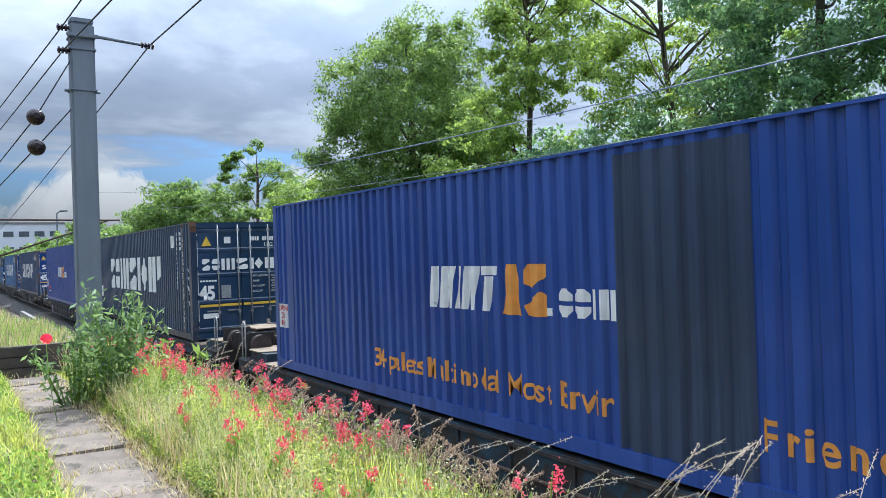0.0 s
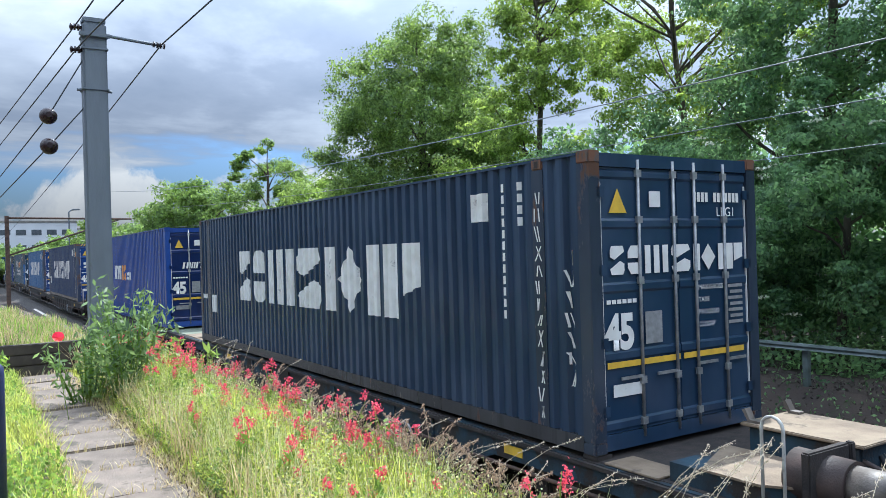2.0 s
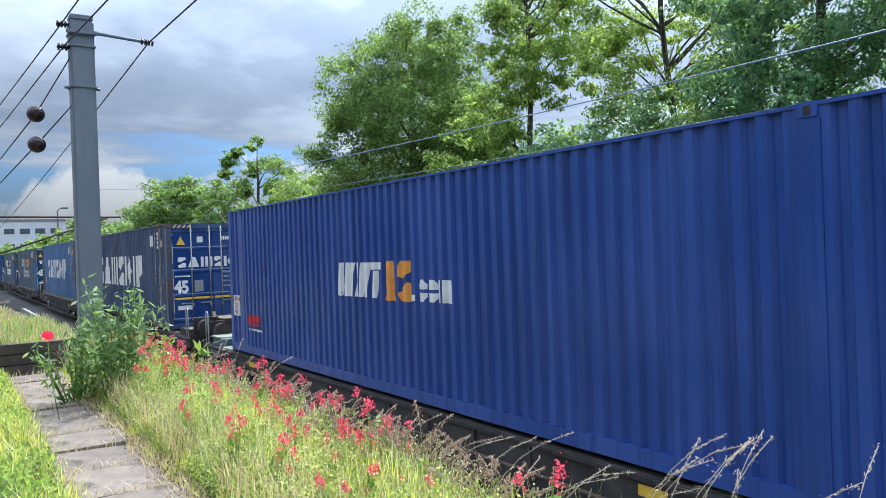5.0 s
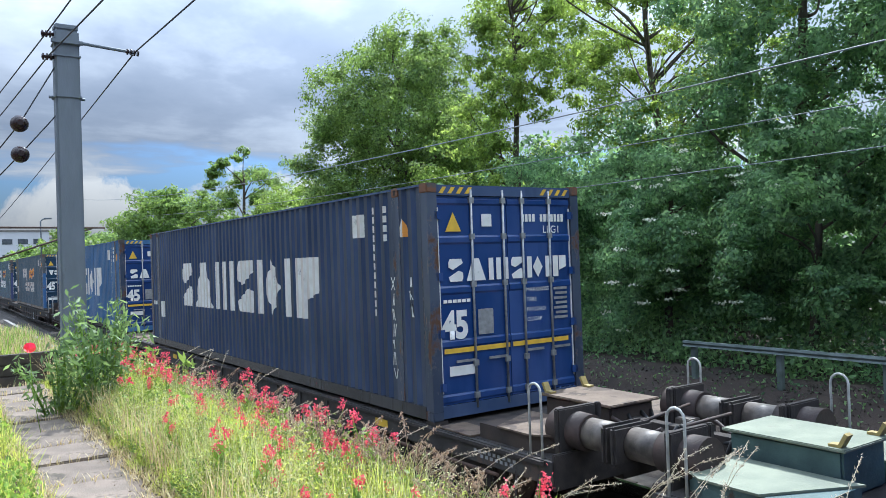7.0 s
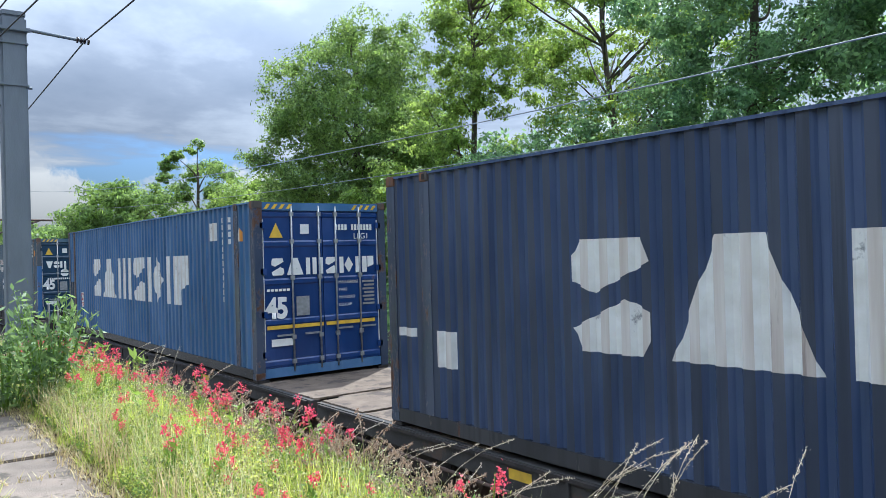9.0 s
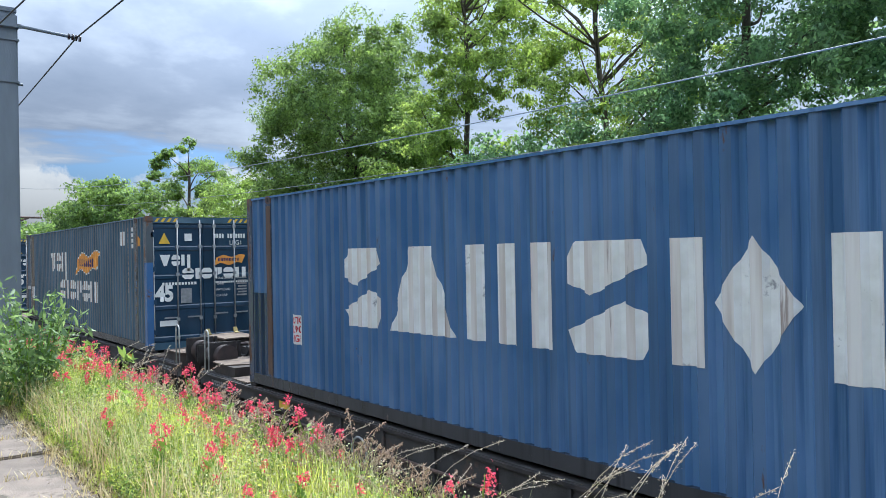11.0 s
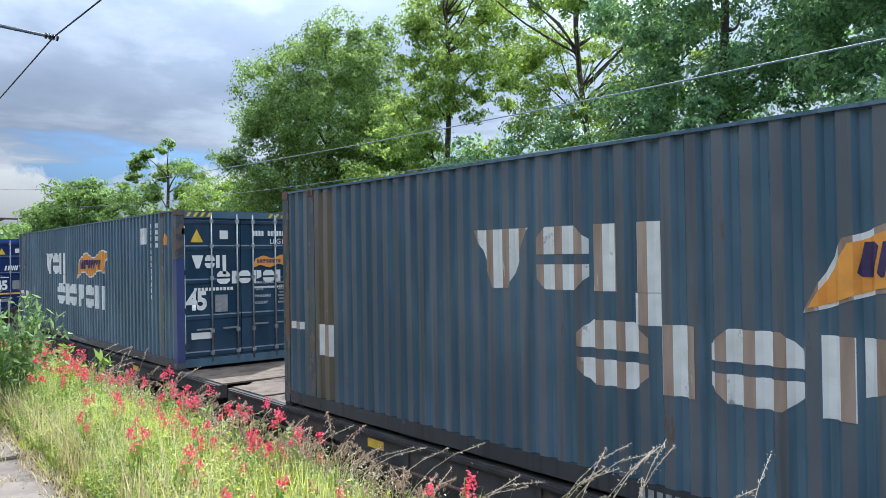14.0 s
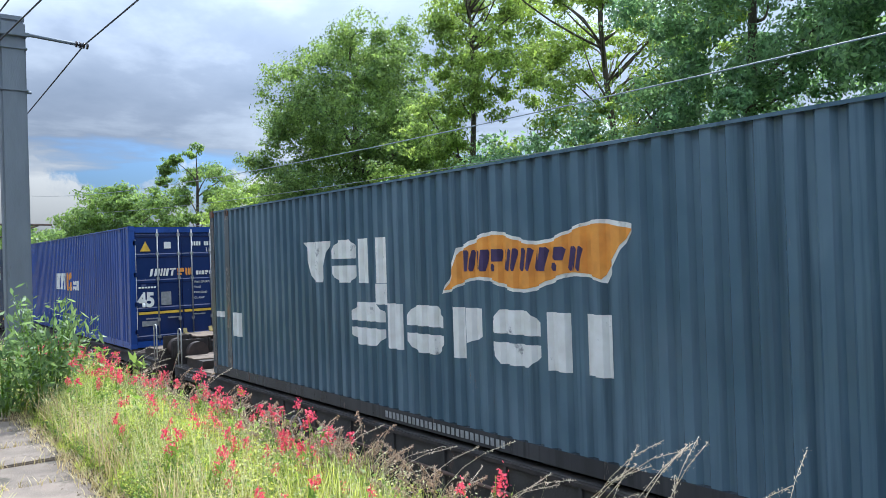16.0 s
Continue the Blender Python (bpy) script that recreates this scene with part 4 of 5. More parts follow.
    part("draw_bar", tube(bmesh.new(), [(-0.46, y_out - 0.45, 0.30), (0.44, y_out - 0.30, 0.33)], 0.018, 6), BUFFER, w)
    part("gauge_box", soft_box(0.52, 0.70, y_out - 0.24, y_out - 0.03, 0.02, 0.14, 0.01), PALEBUF, w)
    part("headstock", soft_box(-1.25, 1.25, y_out - 0.02, y_out + 0.024, -0.34, 0.02, 0.01), SOOT, w)
    bm = bmesh.new()
    box(bm, -0.06, 0.06, y_out - 0.5, y_out + 0.2, 0.06, 0.2)
    part("coupling_hook", bm, SOOT, w)
    for k in range(4):
        xx = -0.32 + k * 0.2
        pts = [(xx + 0.06 * math.sin(u * 5 + k), y_out + 0.1 - u * 0.72, 0.24 - (0.40 if k % 2 else 0.12) * math.sin(u * math.pi)) for u in (j / 8 for j in range(9))]
        part("air_hose", tube(bmesh.new(), pts, 0.022, 6), RUBBER if k else BUFFER, w)
    # bogies with turning wheels
    for cy in (-HALF + 0.1, HALF + 0.05):
        bogie = empty("bogie")
        bogie.parent = w
        bogie.location = (0, cy, 0)
        for sx in (-1, 1):
            bm = bmesh.new()
            prism(bm, [(-1.2, -0.34), (1.2, -0.34), (1.2, -0.50), (0.5, -0.52), (0.3, -0.66), (-0.3, -0.66), (-0.5, -0.52), (-1.2, -0.50)], "x", sx * 1.0 - 0.05, sx * 1.0 + 0.05)
            part("bogie_frame", mend(bm), SOOT, bogie)
            for yy in (-0.9, 0.9):
                part("axle_box", soft_box(sx * 1.09 - 0.035, sx * 1.09 + 0.035, yy - 0.14, yy + 0.14, -0.60, -0.34, 0.02), SOOT, bogie)
        part("bolster", box(bmesh.new(), -1.0, 1.0, -0.2, 0.2, -0.60, -0.42), SOOT, bogie)
        for yy in (-0.9, 0.9):
            bm = bmesh.new()
            tube(bm, [(-0.95, 0, 0), (0.95, 0, 0)], 0.07, 8)
            for sx in (-1, 1):
                tube(bm, [(sx * 0.68, 0, 0), (sx * 0.71, 0, 0), (sx * 0.712, 0, 0), (sx * 0.83, 0, 0)], [0.39, 0.39, 0.365, 0.36], 24)
                for k in range(6):
                    a = k * math.pi / 3
                    box(bm, sx * 0.832 - 0.02, sx * 0.832 + 0.02, 0.2 * math.cos(a) - 0.04, 0.2 * math.cos(a) + 0.04, 0.2 * math.sin(a) - 0.04, 0.2 * math.sin(a) + 0.04)
            wheelset = part("wheelset", mend(bm), RUST, bogie)
            wheelset.location = (0, yy, -0.465)
    return w


CONSIST = [   # far end at the start, style, paint, label, rusty posts
    (13.74, "unit", ROYAL, "bright royal blue corrugated container with a darker repainted panel", False),
    (33.04, "lower", NAVY, "dark navy corrugated container with a white word mark", True),
    (50.45, "unit", ROYAL, "bright royal blue corrugated container with white and orange marks", False),
    (69.61, "upper", MIDBLUE, "faded blue corrugated container with heavy white word mark", True),
    (87.22, "upper", BRIGHT, "worn lighter blue corrugated container with white word mark", True),
    (106.15, "banner", TEAL, "slate blue corrugated container with an orange flag mark", True),
    (123.93, "banner", TEAL, "slate blue corrugated container with an orange flag mark", True),
    (142.92, "unit", ROYAL, "bright royal blue corrugated container with white and orange marks", False),
    (160.6, "lower", NAVY, "dark navy corrugated container with a white word mark", True),
    (179.7, "upper", MIDBLUE, "faded blue corrugated container with heavy white word mark", True),
]
SPEED, SLOWING = 6.876, 0.01234


def travelled(t):
    return SPEED * t + SLOWING * ((t - 8) ** 2 - 64) / 2


START_LAG = SLOWING * 32
TRAIN = []
protos = {}
wagon_a = build_wagon(WAGON_BLUE, WAGON_CREAM, WAGON_BLUE, "low twin container wagon with grimy blue side sills")
wagon_b = build_wagon(WAGON_GREEN, WAGON_PALE, WAGON_GREY, "low twin container wagon with pale green end hoods")
wagon_c = build_wagon(WAGON_BROWN, WAGON_TAN, WAGON_GREY, "low twin container wagon caked in brown brake dust")
used = set()
for i, (far, style, coat, label, rusty) in enumerate(CONSIST):
    key = (style, coat.name, i if i in (0, 2, 5) else -1)
    if key in protos:
        c = copy_thing(protos[key], Matrix())
    else:
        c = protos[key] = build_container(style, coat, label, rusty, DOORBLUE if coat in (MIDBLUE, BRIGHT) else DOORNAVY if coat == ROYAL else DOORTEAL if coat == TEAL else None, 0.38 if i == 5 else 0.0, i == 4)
    mid = far - HALF - START_LAG
    flip = i % 2 == 0                       # buffer end away from the first of each pair
    src = wagon_b if i in (2,) else wagon_a if i < 2 else wagon_c
    w = src if src not in used else copy_thing(src, Matrix())
    used.add(src)
    TRAIN.append((c, w, mid, flip))
first = TRAIN[0][0]
part("dark_patch", on_side(plates([(1.57, 2.94, 0.17, 2.79)]), 0.006), PATCH, first)
third = TRAIN[2][0]


def plates_on_post(y):
    """A long streak down the flat post or end frame at y, on the far end."""
    bm = plates([(-y - 0.075, -y + 0.075, 0.20, 2.74)])
    for v in bm.verts:
        v.co = Vector((-WID / 2 + 0.002, -v.co.x, v.co.y))
    return bm


def scrawl(thing, x, top, bottom, seed, mat=WHITE, words="thin white chalked scrawl"):
    """A column of thin scrawled strokes down the near end of a side."""
    rng = random.Random(seed)
    quads, z = [], top
    while z > bottom:
        h = rng.uniform(0.11, 0.17)
        for _ in range(2):
            xa, xb = x + rng.uniform(-0.055, 0.055), x + rng.uniform(-0.055, 0.055)
            quads.append(((xa, z), (xb, z - h), (xb + 0.018, z - h), (xa + 0.018, z)))
        z -= h + 0.045
    part("scrawl", on_side(plates(quads), 0.012), mat, thing, words)


part("rust_stained_panel", on_side(plates([(-5.97, -5.55, 0.17, 2.82)]), 0.003), BROWNED, TRAIN[5][0])
part("rust_streak", plates_on_post(6.093), RUSTED, TRAIN[4][0])
part("navy_panel", on_side(plates([(-6.68, -6.21, 0.17, 1.42)]), 0.003), NAVY, TRAIN[4][0], "lower end panel repainted navy")
scrawl(TRAIN[1][0], 6.08, 2.55, 0.35, 1)
scrawl(TRAIN[1][0], 6.52, 1.95, 0.75, 5)
scrawl(TRAIN[5][0], 6.08, 1.9, 0.75, 6, BLUEMARK, "faint blue scrawl down the post")
for c, z0, z1, coat in ((TRAIN[5][0], 0.125, 1.9, PATCH_BLUE), (TRAIN[6][0], 0.125, 2.0, PATCH_VIOLET)):
    bm = box(bmesh.new(), -WID / 2 + 0.001, -WID / 2 + 0.14, -HALF + 0.001, -HALF + 0.165, z0, z1)
    part("repainted_post", bm, coat, c, "corner post touched up in brighter blue")
scrawl(TRAIN[3][0], 5.98, 1.75, 0.45, 2)
scrawl(TRAIN[3][0], 6.42, 1.75, 1.25, 3)
for c in (first, third):
    caution(c, -6.70)
part("red_logo", on_side(plates(blocks(-5.88, -5.02, 0.56, 0.78, 5, 0.15))), RED, third)
part("logo_underline", on_side(plates([((-5.85 + k * 0.17, 0.47), (-5.73 + k * 0.17, 0.47), (-5.70 + k * 0.17, 0.51), (-5.82 + k * 0.17, 0.51)) for k in range(5)])), WHITE, third)
add_side_words(first, "34 pallets", 0.25, -3.10, 0.42, ORANGE, 0.86)
add_side_words(first, "Multimodal", 0.25, -1.72, 0.42, ORANGE, 0.88)
add_side_words(first, "Most", 0.25, -0.08, 0.42, ORANGE, 0.95)
add_side_words(first, "Envir", 0.25, 0.72, 0.42, ORANGE, 0.95)
add_side_words(first, "Friendly", 0.25, 2.96, 0.42, ORANGE, 1.0, 1.15)

# ---------------------------------------------------------------- overhead line
def build_mast():
    m = empty("line_mast", pose(2.155, 14.90, -0.4), "grey painted steel mast carrying overhead line wires", "mast")
    part("shaft", soft_box(-0.20, 0.20, -0.16, 0.16, 0, 6.34, 0.03), MAST, m)
    for z in (5.14, 5.86, 6.08):
        part("band", soft_box(-0.22, 0.22, -0.18, 0.18, z, z + 0.04, 0.01), MAST, m)
    for sx in (-1, 1):
        part("band_bolt", tube(bmesh.new(), [(sx * 0.22, 0, 5.16), (sx * 0.29, 0, 5.16)], 0.025, 6), MAST, m)
    part("cap", soft_box(-0.19, 0.19, -0.15, 0.15, 6.342, 6.44, 0.02), MAST, m)
    arm = part("arm", tube(bmesh.new(), [(0.18, -0.19, 6.12), (1.10, -0.19, 6.06)], 0.030, 8), MAST, m)
    part("arm_strap", soft_box(-0.26, 0.26, -0.215, -0.165, 6.08, 6.15, 0.01), MAST, arm)
    bm = bmesh.new()
    for k in range(4):
        x = 0.98 + k * 0.06
        tube(bm, [(x, -0.19, 6.066 - k * 0.004), (x + 0.03, -0.19, 6.064 - k * 0.004)], 0.055, 10)
    part("insulator", bm, PORCELAIN, arm)
    for z in (6.24, 5.84):
        bm = bmesh.new()
        tube(bm, [(-0.19, -0.1, z), (-0.40, -0.1, z)], 0.03, 8)
        for k in range(3):
            tube(bm, [(-0.24 - k * 0.06, -0.1, z), (-0.27 - k * 0.06, -0.1, z)], 0.06, 10)
        part("side_insulator", bm, PORCELAIN, m)


build_mast()


def build_wire(name, pts, r, mat, label):
    tagged(part(name, tube(bmesh.new(), pts, r, 5), mat), label, "wire")


def sag(a, b, dip, n=24):
    a, b = Vector(a), Vector(b)
    return [a.lerp(b, k / n) - Vector((0, 0, dip * 4 * (k / n) * (1 - k / n))) for k in range(n + 1)]


def build_wires():
    tip = (3.27, 14.71, 5.66)
    build_wire("feeder_wire", sag((4.55, -28, 5.75), tip, 0.15) + sag(tip, (3.35, 80, 3.9), 0.25)[1:], 0.014, DARKWIRE, "dark overhead wire running past the mast arm")
    for p, far, near in (((1.84, 14.75, 5.85), (-1.0, 60, 5.95), (3.9, -28, 6.0)), ((1.86, 14.75, 5.45), (-0.44, 60, 5.6), (5.16, -28, 5.65))):
        build_wire("line_wire", sag(near, p, 0.1) + sag(p, far, 0.1)[1:], 0.013, DARKWIRE, "dark overhead wire on the mast's insulators")
    # wires over the far side of the train
    build_wire("catenary_wire", sag((6.3, -40, 5.2), (6.3, 40, 5.1), 1.86, 40), 0.0075, WIRE, "pale overhead wire above the train")
    build_wire("contact_wire", sag((10.2, -40, 4.9), (10.2, 44, 4.6), 1.2, 40), 0.008, WIRE, "pale overhead wire behind the train")
    build_wire("contact_wire", sag((10.2, -40, 3.9), (10.2, 44, 3.5), 0.75, 40), 0.008, WIRE, "pale overhead wire behind the train")


build_wires()

# ---------------------------------------------------------------- trees
def leaf_quads(rng, centres, size, droop=0.4, ratio=0.42, facing=None):
    """Rhombic leaves at the centres, tilted at random, or turned roughly to the way they face."""
    n = len(centres)
    if facing is None:
        d = rng.normal(size=(n, 3))
        d[:, 2] -= droop
        d /= np.linalg.norm(d, axis=1)[:, None]
        u = rng.normal(size=(n, 3))
        u[:, 2] += 0.3
    else:
        u = facing + rng.normal(size=(n, 3)) * 0.62
        u /= np.linalg.norm(u, axis=1)[:, None] + 1e-9
        d = rng.normal(size=(n, 3))
        d[:, 2] -= droop
        d -= u * (d * u).sum(1)[:, None]
        d /= np.linalg.norm(d, axis=1)[:, None] + 1e-9
    w = np.cross(d, u)
    w /= np.linalg.norm(w, axis=1)[:, None] + 1e-9
    s = size * rng.uniform(0.6, 1.35, size=(n, 1))
    return np.stack([centres - d * s * 0.5, centres + w * s * ratio * 0.5, centres + d * s * 0.5, centres - w * s * ratio * 0.5], axis=1)


def build_tree(at, height, spread, crown_low, mat, label, seed, clumps=120, leaves=110, leaf=0.2, clump=0.55, trunk=0.16, limbs=14, gaps=0.0, lean=0.0, shape=1.0, blossom=0, name="tree", ragged=0.38):
    """A tapered trunk with limbs, and leaves in clumps round the limb ends with gaps between."""
    rng = np.random.default_rng(seed)
    t = empty(name, pose(*at), label, "tree" if name == "tree" else "bush")
    mid, half = (height + crown_low) / 2, (height - crown_low) / 2
    centres = []
    while len(centres) < clumps:
        p = rng.uniform(-1, 1, 3)
        r = np.linalg.norm(p)
        if r > 1 or r < 0.35:
            continue
        edge = 0.80 + ragged * noise.noise(Vector(p / r * 1.9) + Vector((seed, seed * 0.37, 0)))
        if r > edge:
            continue
        q = p * np.array([spread, spread, half])
        if shape != 1.0:
            q[:2] *= 1 - (shape - 1) * max(p[2], -0.3)
        if gaps and noise.noise(Vector(q * 0.55) + Vector((0, seed * 1.7, 5))) < gaps - 0.35:
            continue
        q[2] += mid
        centres.append(q)
    centres = np.array(centres)
    top = centres[:, 2].max()
    stem = [(lean * z, 0.12 * math.sin(z * 0.8 + seed), z) for z in np.linspace(-0.15, top * 0.86, 9)]
    part("trunk", tube(bmesh.new(), stem, [trunk * (1 - 0.085 * k) + 0.015 for k in range(9)], 8), BARK, t)
    order = rng.permutation(len(centres))[:limbs]
    for k in order:
        c = centres[k]
        z0 = max(0.4, min(c[2] - np.linalg.norm(c[:2]) * rng.uniform(0.5, 1.0), top * 0.8))
        a = Vector((lean * z0, 0.12 * math.sin(z0 * 0.8 + seed), z0))
        b = Vector(c)
        bend = Vector(rng.normal(size=3) * 0.15)
        pts = [a.lerp(b, u) + bend * math.sin(u * math.pi) for u in np.linspace(0, 1, 6)]
        r0 = trunk * 0.42 * (1 - 0.5 * z0 / top)
        part("limb", tube(bmesh.new(), pts, [r0 * (1 - 0.16 * j) + 0.006 for j in range(6)], 6), BARK, t)
    # each clump is a flattened dome of sprays; the leaves turn outward and up from its middle
    sprays = 9
    sizes = rng.uniform(0.6, 1.4, len(centres))
    s_off = rng.normal(size=(len(centres), sprays, 3))
    s_off /= np.linalg.norm(s_off, axis=2)[:, :, None]
    s_off *= rng.uniform(0.35, 1.15, (len(centres), sprays, 1)) * np.array([1.25, 1.25, 0.75]) * clump
    which, spray = rng.integers(0, len(centres), clumps * leaves), rng.integers(0, sprays, clumps * leaves)
    ball = rng.normal(size=(len(which), 3))
    ball /= np.linalg.norm(ball, axis=1)[:, None]
    ball *= rng.uniform(0, 1, (len(which), 1)) ** 0.45 * clump * 0.62 * np.array([1, 1, 0.6])
    off = (s_off[which, spray] + ball) * sizes[which][:, None]
    pts = centres[which] + off
    pts[:, 2] = np.maximum(pts[:, 2], 0.1)
    face = off / clump + ball / clump * 1.2 + np.array([0, 0, 0.55])
    cloud_mesh("crown", leaf_quads(rng, pts, leaf, 0.4, 0.5, face), 4, mat, t)
    if blossom:
        heads = centres[rng.integers(0, len(centres), blossom)] + rng.normal(size=(blossom, 3)) * clump * 0.5
        out = heads - np.array([0, 0, mid])
        heads += out / (np.linalg.norm(out, axis=1)[:, None] + 0.01) * clump * 0.8
        pts = (heads[:, None, :] + rng.normal(size=(blossom, 26, 3)) * np.array([0.075, 0.075, 0.018])).reshape(-1, 3)
        cloud_mesh("blossom", leaf_quads(rng, pts, 0.05, 0, 0.9), 4, BLOSSOM, t, "flat cream blossom heads")
    return t


def clumped(rng, n, x0, x1, y0, y1, scale=1.3, thin=0.0):
    pts = []
    while len(pts) < n:
        x, y = rng.uniform(x0, x1), rng.uniform(y0, y1)
        if noise.noise(Vector((x * scale, y * scale, thin * 7))) + 0.55 > rng.uniform(0, 1) * (1 + thin):
            pts.append((x, y))
    return np.array(pts)


def build_trees():
    z = -0.4
    build_tree((16.3, 27.0, z), 13.1, 4.75, 0.3, LEAF_ASH, "full round ash tree in sunlit summer leaf", 3, 540, 310, 0.125, 0.55, 0.24, 24, 0.0, shape=1.22, ragged=0.26)
    build_tree((16.4, 46.0, z), 9.9, 3.1, 1.0, LEAF_ASH, "slim tree with an uneven dark green crown", 5, 84, 300, 0.18, 0.46, 0.16, 18, 0.16, ragged=0.5)
    build_tree((16.0, 60.0, z), 8.8, 5.2, 0.5, LEAF_ASH, "broad green tree beyond the train", 8, 170, 200, 0.26, 0.7, 0.2, 10)
    build_tree((17.0, 38.5, z), 7.2, 3.1, 0.5, LEAF_LIME, "small yellow-green tree beyond the train", 9, 90, 330, 0.15, 0.5, 0.12, 10)
    build_tree((16.0, 19.2, z), 13.8, 2.7, 3.0, LEAF_SYC, "tall open sycamore with sunlit yellow-green leaves", 11, 125, 300, 0.125, 0.42, 0.12, 30, 0.25, ragged=0.5)
    build_tree((16.5, 13.6, z), 14.5, 3.9, 2.6, LEAF_SYC, "tall open tree with long dark limbs showing", 14, 150, 290, 0.12, 0.42, 0.10, 34, 0.24, lean=-0.06, ragged=0.5)
    build_tree((15.5, 22.5, z), 5.6, 3.0, 0.2, LEAF_SYC, "rounded sunlit bush under the tall trees", 17, 80, 420, 0.12, 0.48, 0.1, 8, name="bush")
    build_tree((14.6, 17.4, z), 5.4, 3.0, 0.1, LEAF_DARK, "dense dark bush under the tall trees", 18, 100, 420, 0.11, 0.48, 0.1, 8, name="bush")
    build_tree((14.4, 13.2, z), 5.4, 2.8, 0.1, LEAF_DARK, "dense dark bush under the tall trees", 19, 100, 440, 0.11, 0.48, 0.1, 8, name="bush")
    build_tree((12.9, 10.6, z), 4.7, 1.7, 0.1, LEAF_DARK, "elder bush with flat cream blossom", 20, 90, 460, 0.095, 0.38, 0.08, 8, blossom=46, name="bush")
    build_tree((13.1, 7.6, z), 5.0, 1.9, 0.1, LEAF_DARK, "elder bush with flat cream blossom", 21, 100, 460, 0.095, 0.38, 0.08, 8, blossom=36, name="bush")
    build_tree((13.2, 4.6, z), 5.0, 1.9, 0.1, LEAF_DARK, "dark elder bush with some cream blossom", 22, 100, 460, 0.095, 0.38, 0.08, 8, blossom=22, name="bush")
    build_tree((13.4, 1.4, z), 5.0, 2.0, 0.1, LEAF_DARK, "dark elder bush by the barrier", 23, 100, 420, 0.095, 0.38, 0.08, 8, blossom=8, name="bush")
    build_tree((15.6, 9.2, z), 13.4, 3.1, 1.6, LEAF_DARK, "tall dense dark green tree", 24, 200, 330, 0.12, 0.50, 0.15, 14, 0.10)
    build_tree((15.4, 4.6, z), 13.0, 3.6, 1.6, LEAF_DARK, "tall dense dark green tree", 25, 220, 330, 0.12, 0.52, 0.16, 10, 0.05)
    build_tree((16.0, -0.6, z), 13.0, 3.8, 1.6, LEAF_DARK, "tall dense dark green tree", 26, 150, 360, 0.13, 0.55, 0.2, 16, 0.1)
    rng = np.random.default_rng(31)
    p = clumped(rng, 60000, 17.6, 21.0, -9.0, 27.0, 0.5, 0.1)
    top = np.array([5.2 + 3.0 * noise.noise(Vector((b * 0.35, a * 0.35, 2))) for a, b in p])
    tagged(cloud_mesh("far_thicket", leaf_quads(rng, np.column_stack([p, -0.3 + rng.uniform(0, 1, len(p)) * top]), 0.26, 0.3, 0.5), 4, LEAF_DARK), "dense dark thicket behind the front row of trees", "thicket", kind="stuff")
    for k in range(5):
        build_tree((15.5 + 1.5 * (k % 2), 74 + k * 13, z - 0.4), 6.3 + 0.9 * (k % 3), 5.0, 0.2, LEAF_ASH, "distant rounded green tree beyond the line", 40 + k, 90, 120, 0.42, 0.9, 0.18, 6)
    for k in range(3):
        build_tree((3.5 + k * 4.6, 118 + k * 6, -0.8), 4.9 + k * 0.5, 5.0, 0.2, LEAF_ASH, "distant rounded green tree beyond the line", 50 + k, 90, 120, 0.5, 1.0, 0.18, 6)


build_trees()

# ---------------------------------------------------------------- path, posts, barrier and far things
def build_path():
    path = empty("path", None, "path of worn buff concrete slabs through the weeds", "path", kind="structure")
    rng = random.Random(4)
    y = -4.72
    shapes = [soft_box(-0.375, 0.375, -0.385, 0.385, -0.06, 0, 0.012) for _ in range(3)]
    meshes = []
    for k, bm in enumerate(shapes):
        for v in bm.verts:
            v.co.x += 0.02 * math.sin(v.co.y * 9 + k) * (1 if abs(v.co.x) > 0.3 else 0)
        ob = part("paving_slab", bm, SLAB, path)
        meshes.append(ob.data)
        ob.matrix_basis = pose(1.08 + rng.uniform(-0.02, 0.02), y, 0.005 + rng.uniform(-0.006, 0.008), rng.uniform(-1, 1), rng.uniform(-0.8, 0.8), rng.uniform(-1.5, 1.5))
        y += 0.792
    while y < 13.2:
        ob = new("paving_slab", rng.choice(meshes))
        ob.parent = path
        ob.matrix_basis = pose(1.08 + rng.uniform(-0.025, 0.025), y, 0.005 + rng.uniform(-0.008, 0.010), rng.uniform(-1.2, 1.2), rng.uniform(-0.9, 0.9), rng.uniform(-2, 2))
        y += 0.792


build_path()


def build_sleeper_wall():
    wall = empty("sleeper_wall", None, "low retaining wall of dark stacked timber sleepers", "wall", kind="structure")
    for row in range(3):
        for k in range(3):
            x0 = -4.2 + k * 2.05 + 0.5 * (row % 2)
            part("sleeper_beam", soft_box(x0, x0 + 2.03, 13.41 + 0.02 * row, 13.62, -0.04 + row * 0.165, 0.12 + row * 0.165, 0.014), SLEEPER, wall)


build_sleeper_wall()


def build_post():
    post = empty("blue_post", pose(0.165, 5.87, -0.04), "chipped dark blue painted post beside the path", "post")
    prof = [(0.085, 0), (0.085, 1.02), (0.08, 1.06), (0.06, 1.085), (0.02, 1.095)]
    part("post_shaft", tube(bmesh.new(), [(0, 0, z) for _, z in prof], [r for r, _ in prof], 20), POSTBLUE, post)


build_post()


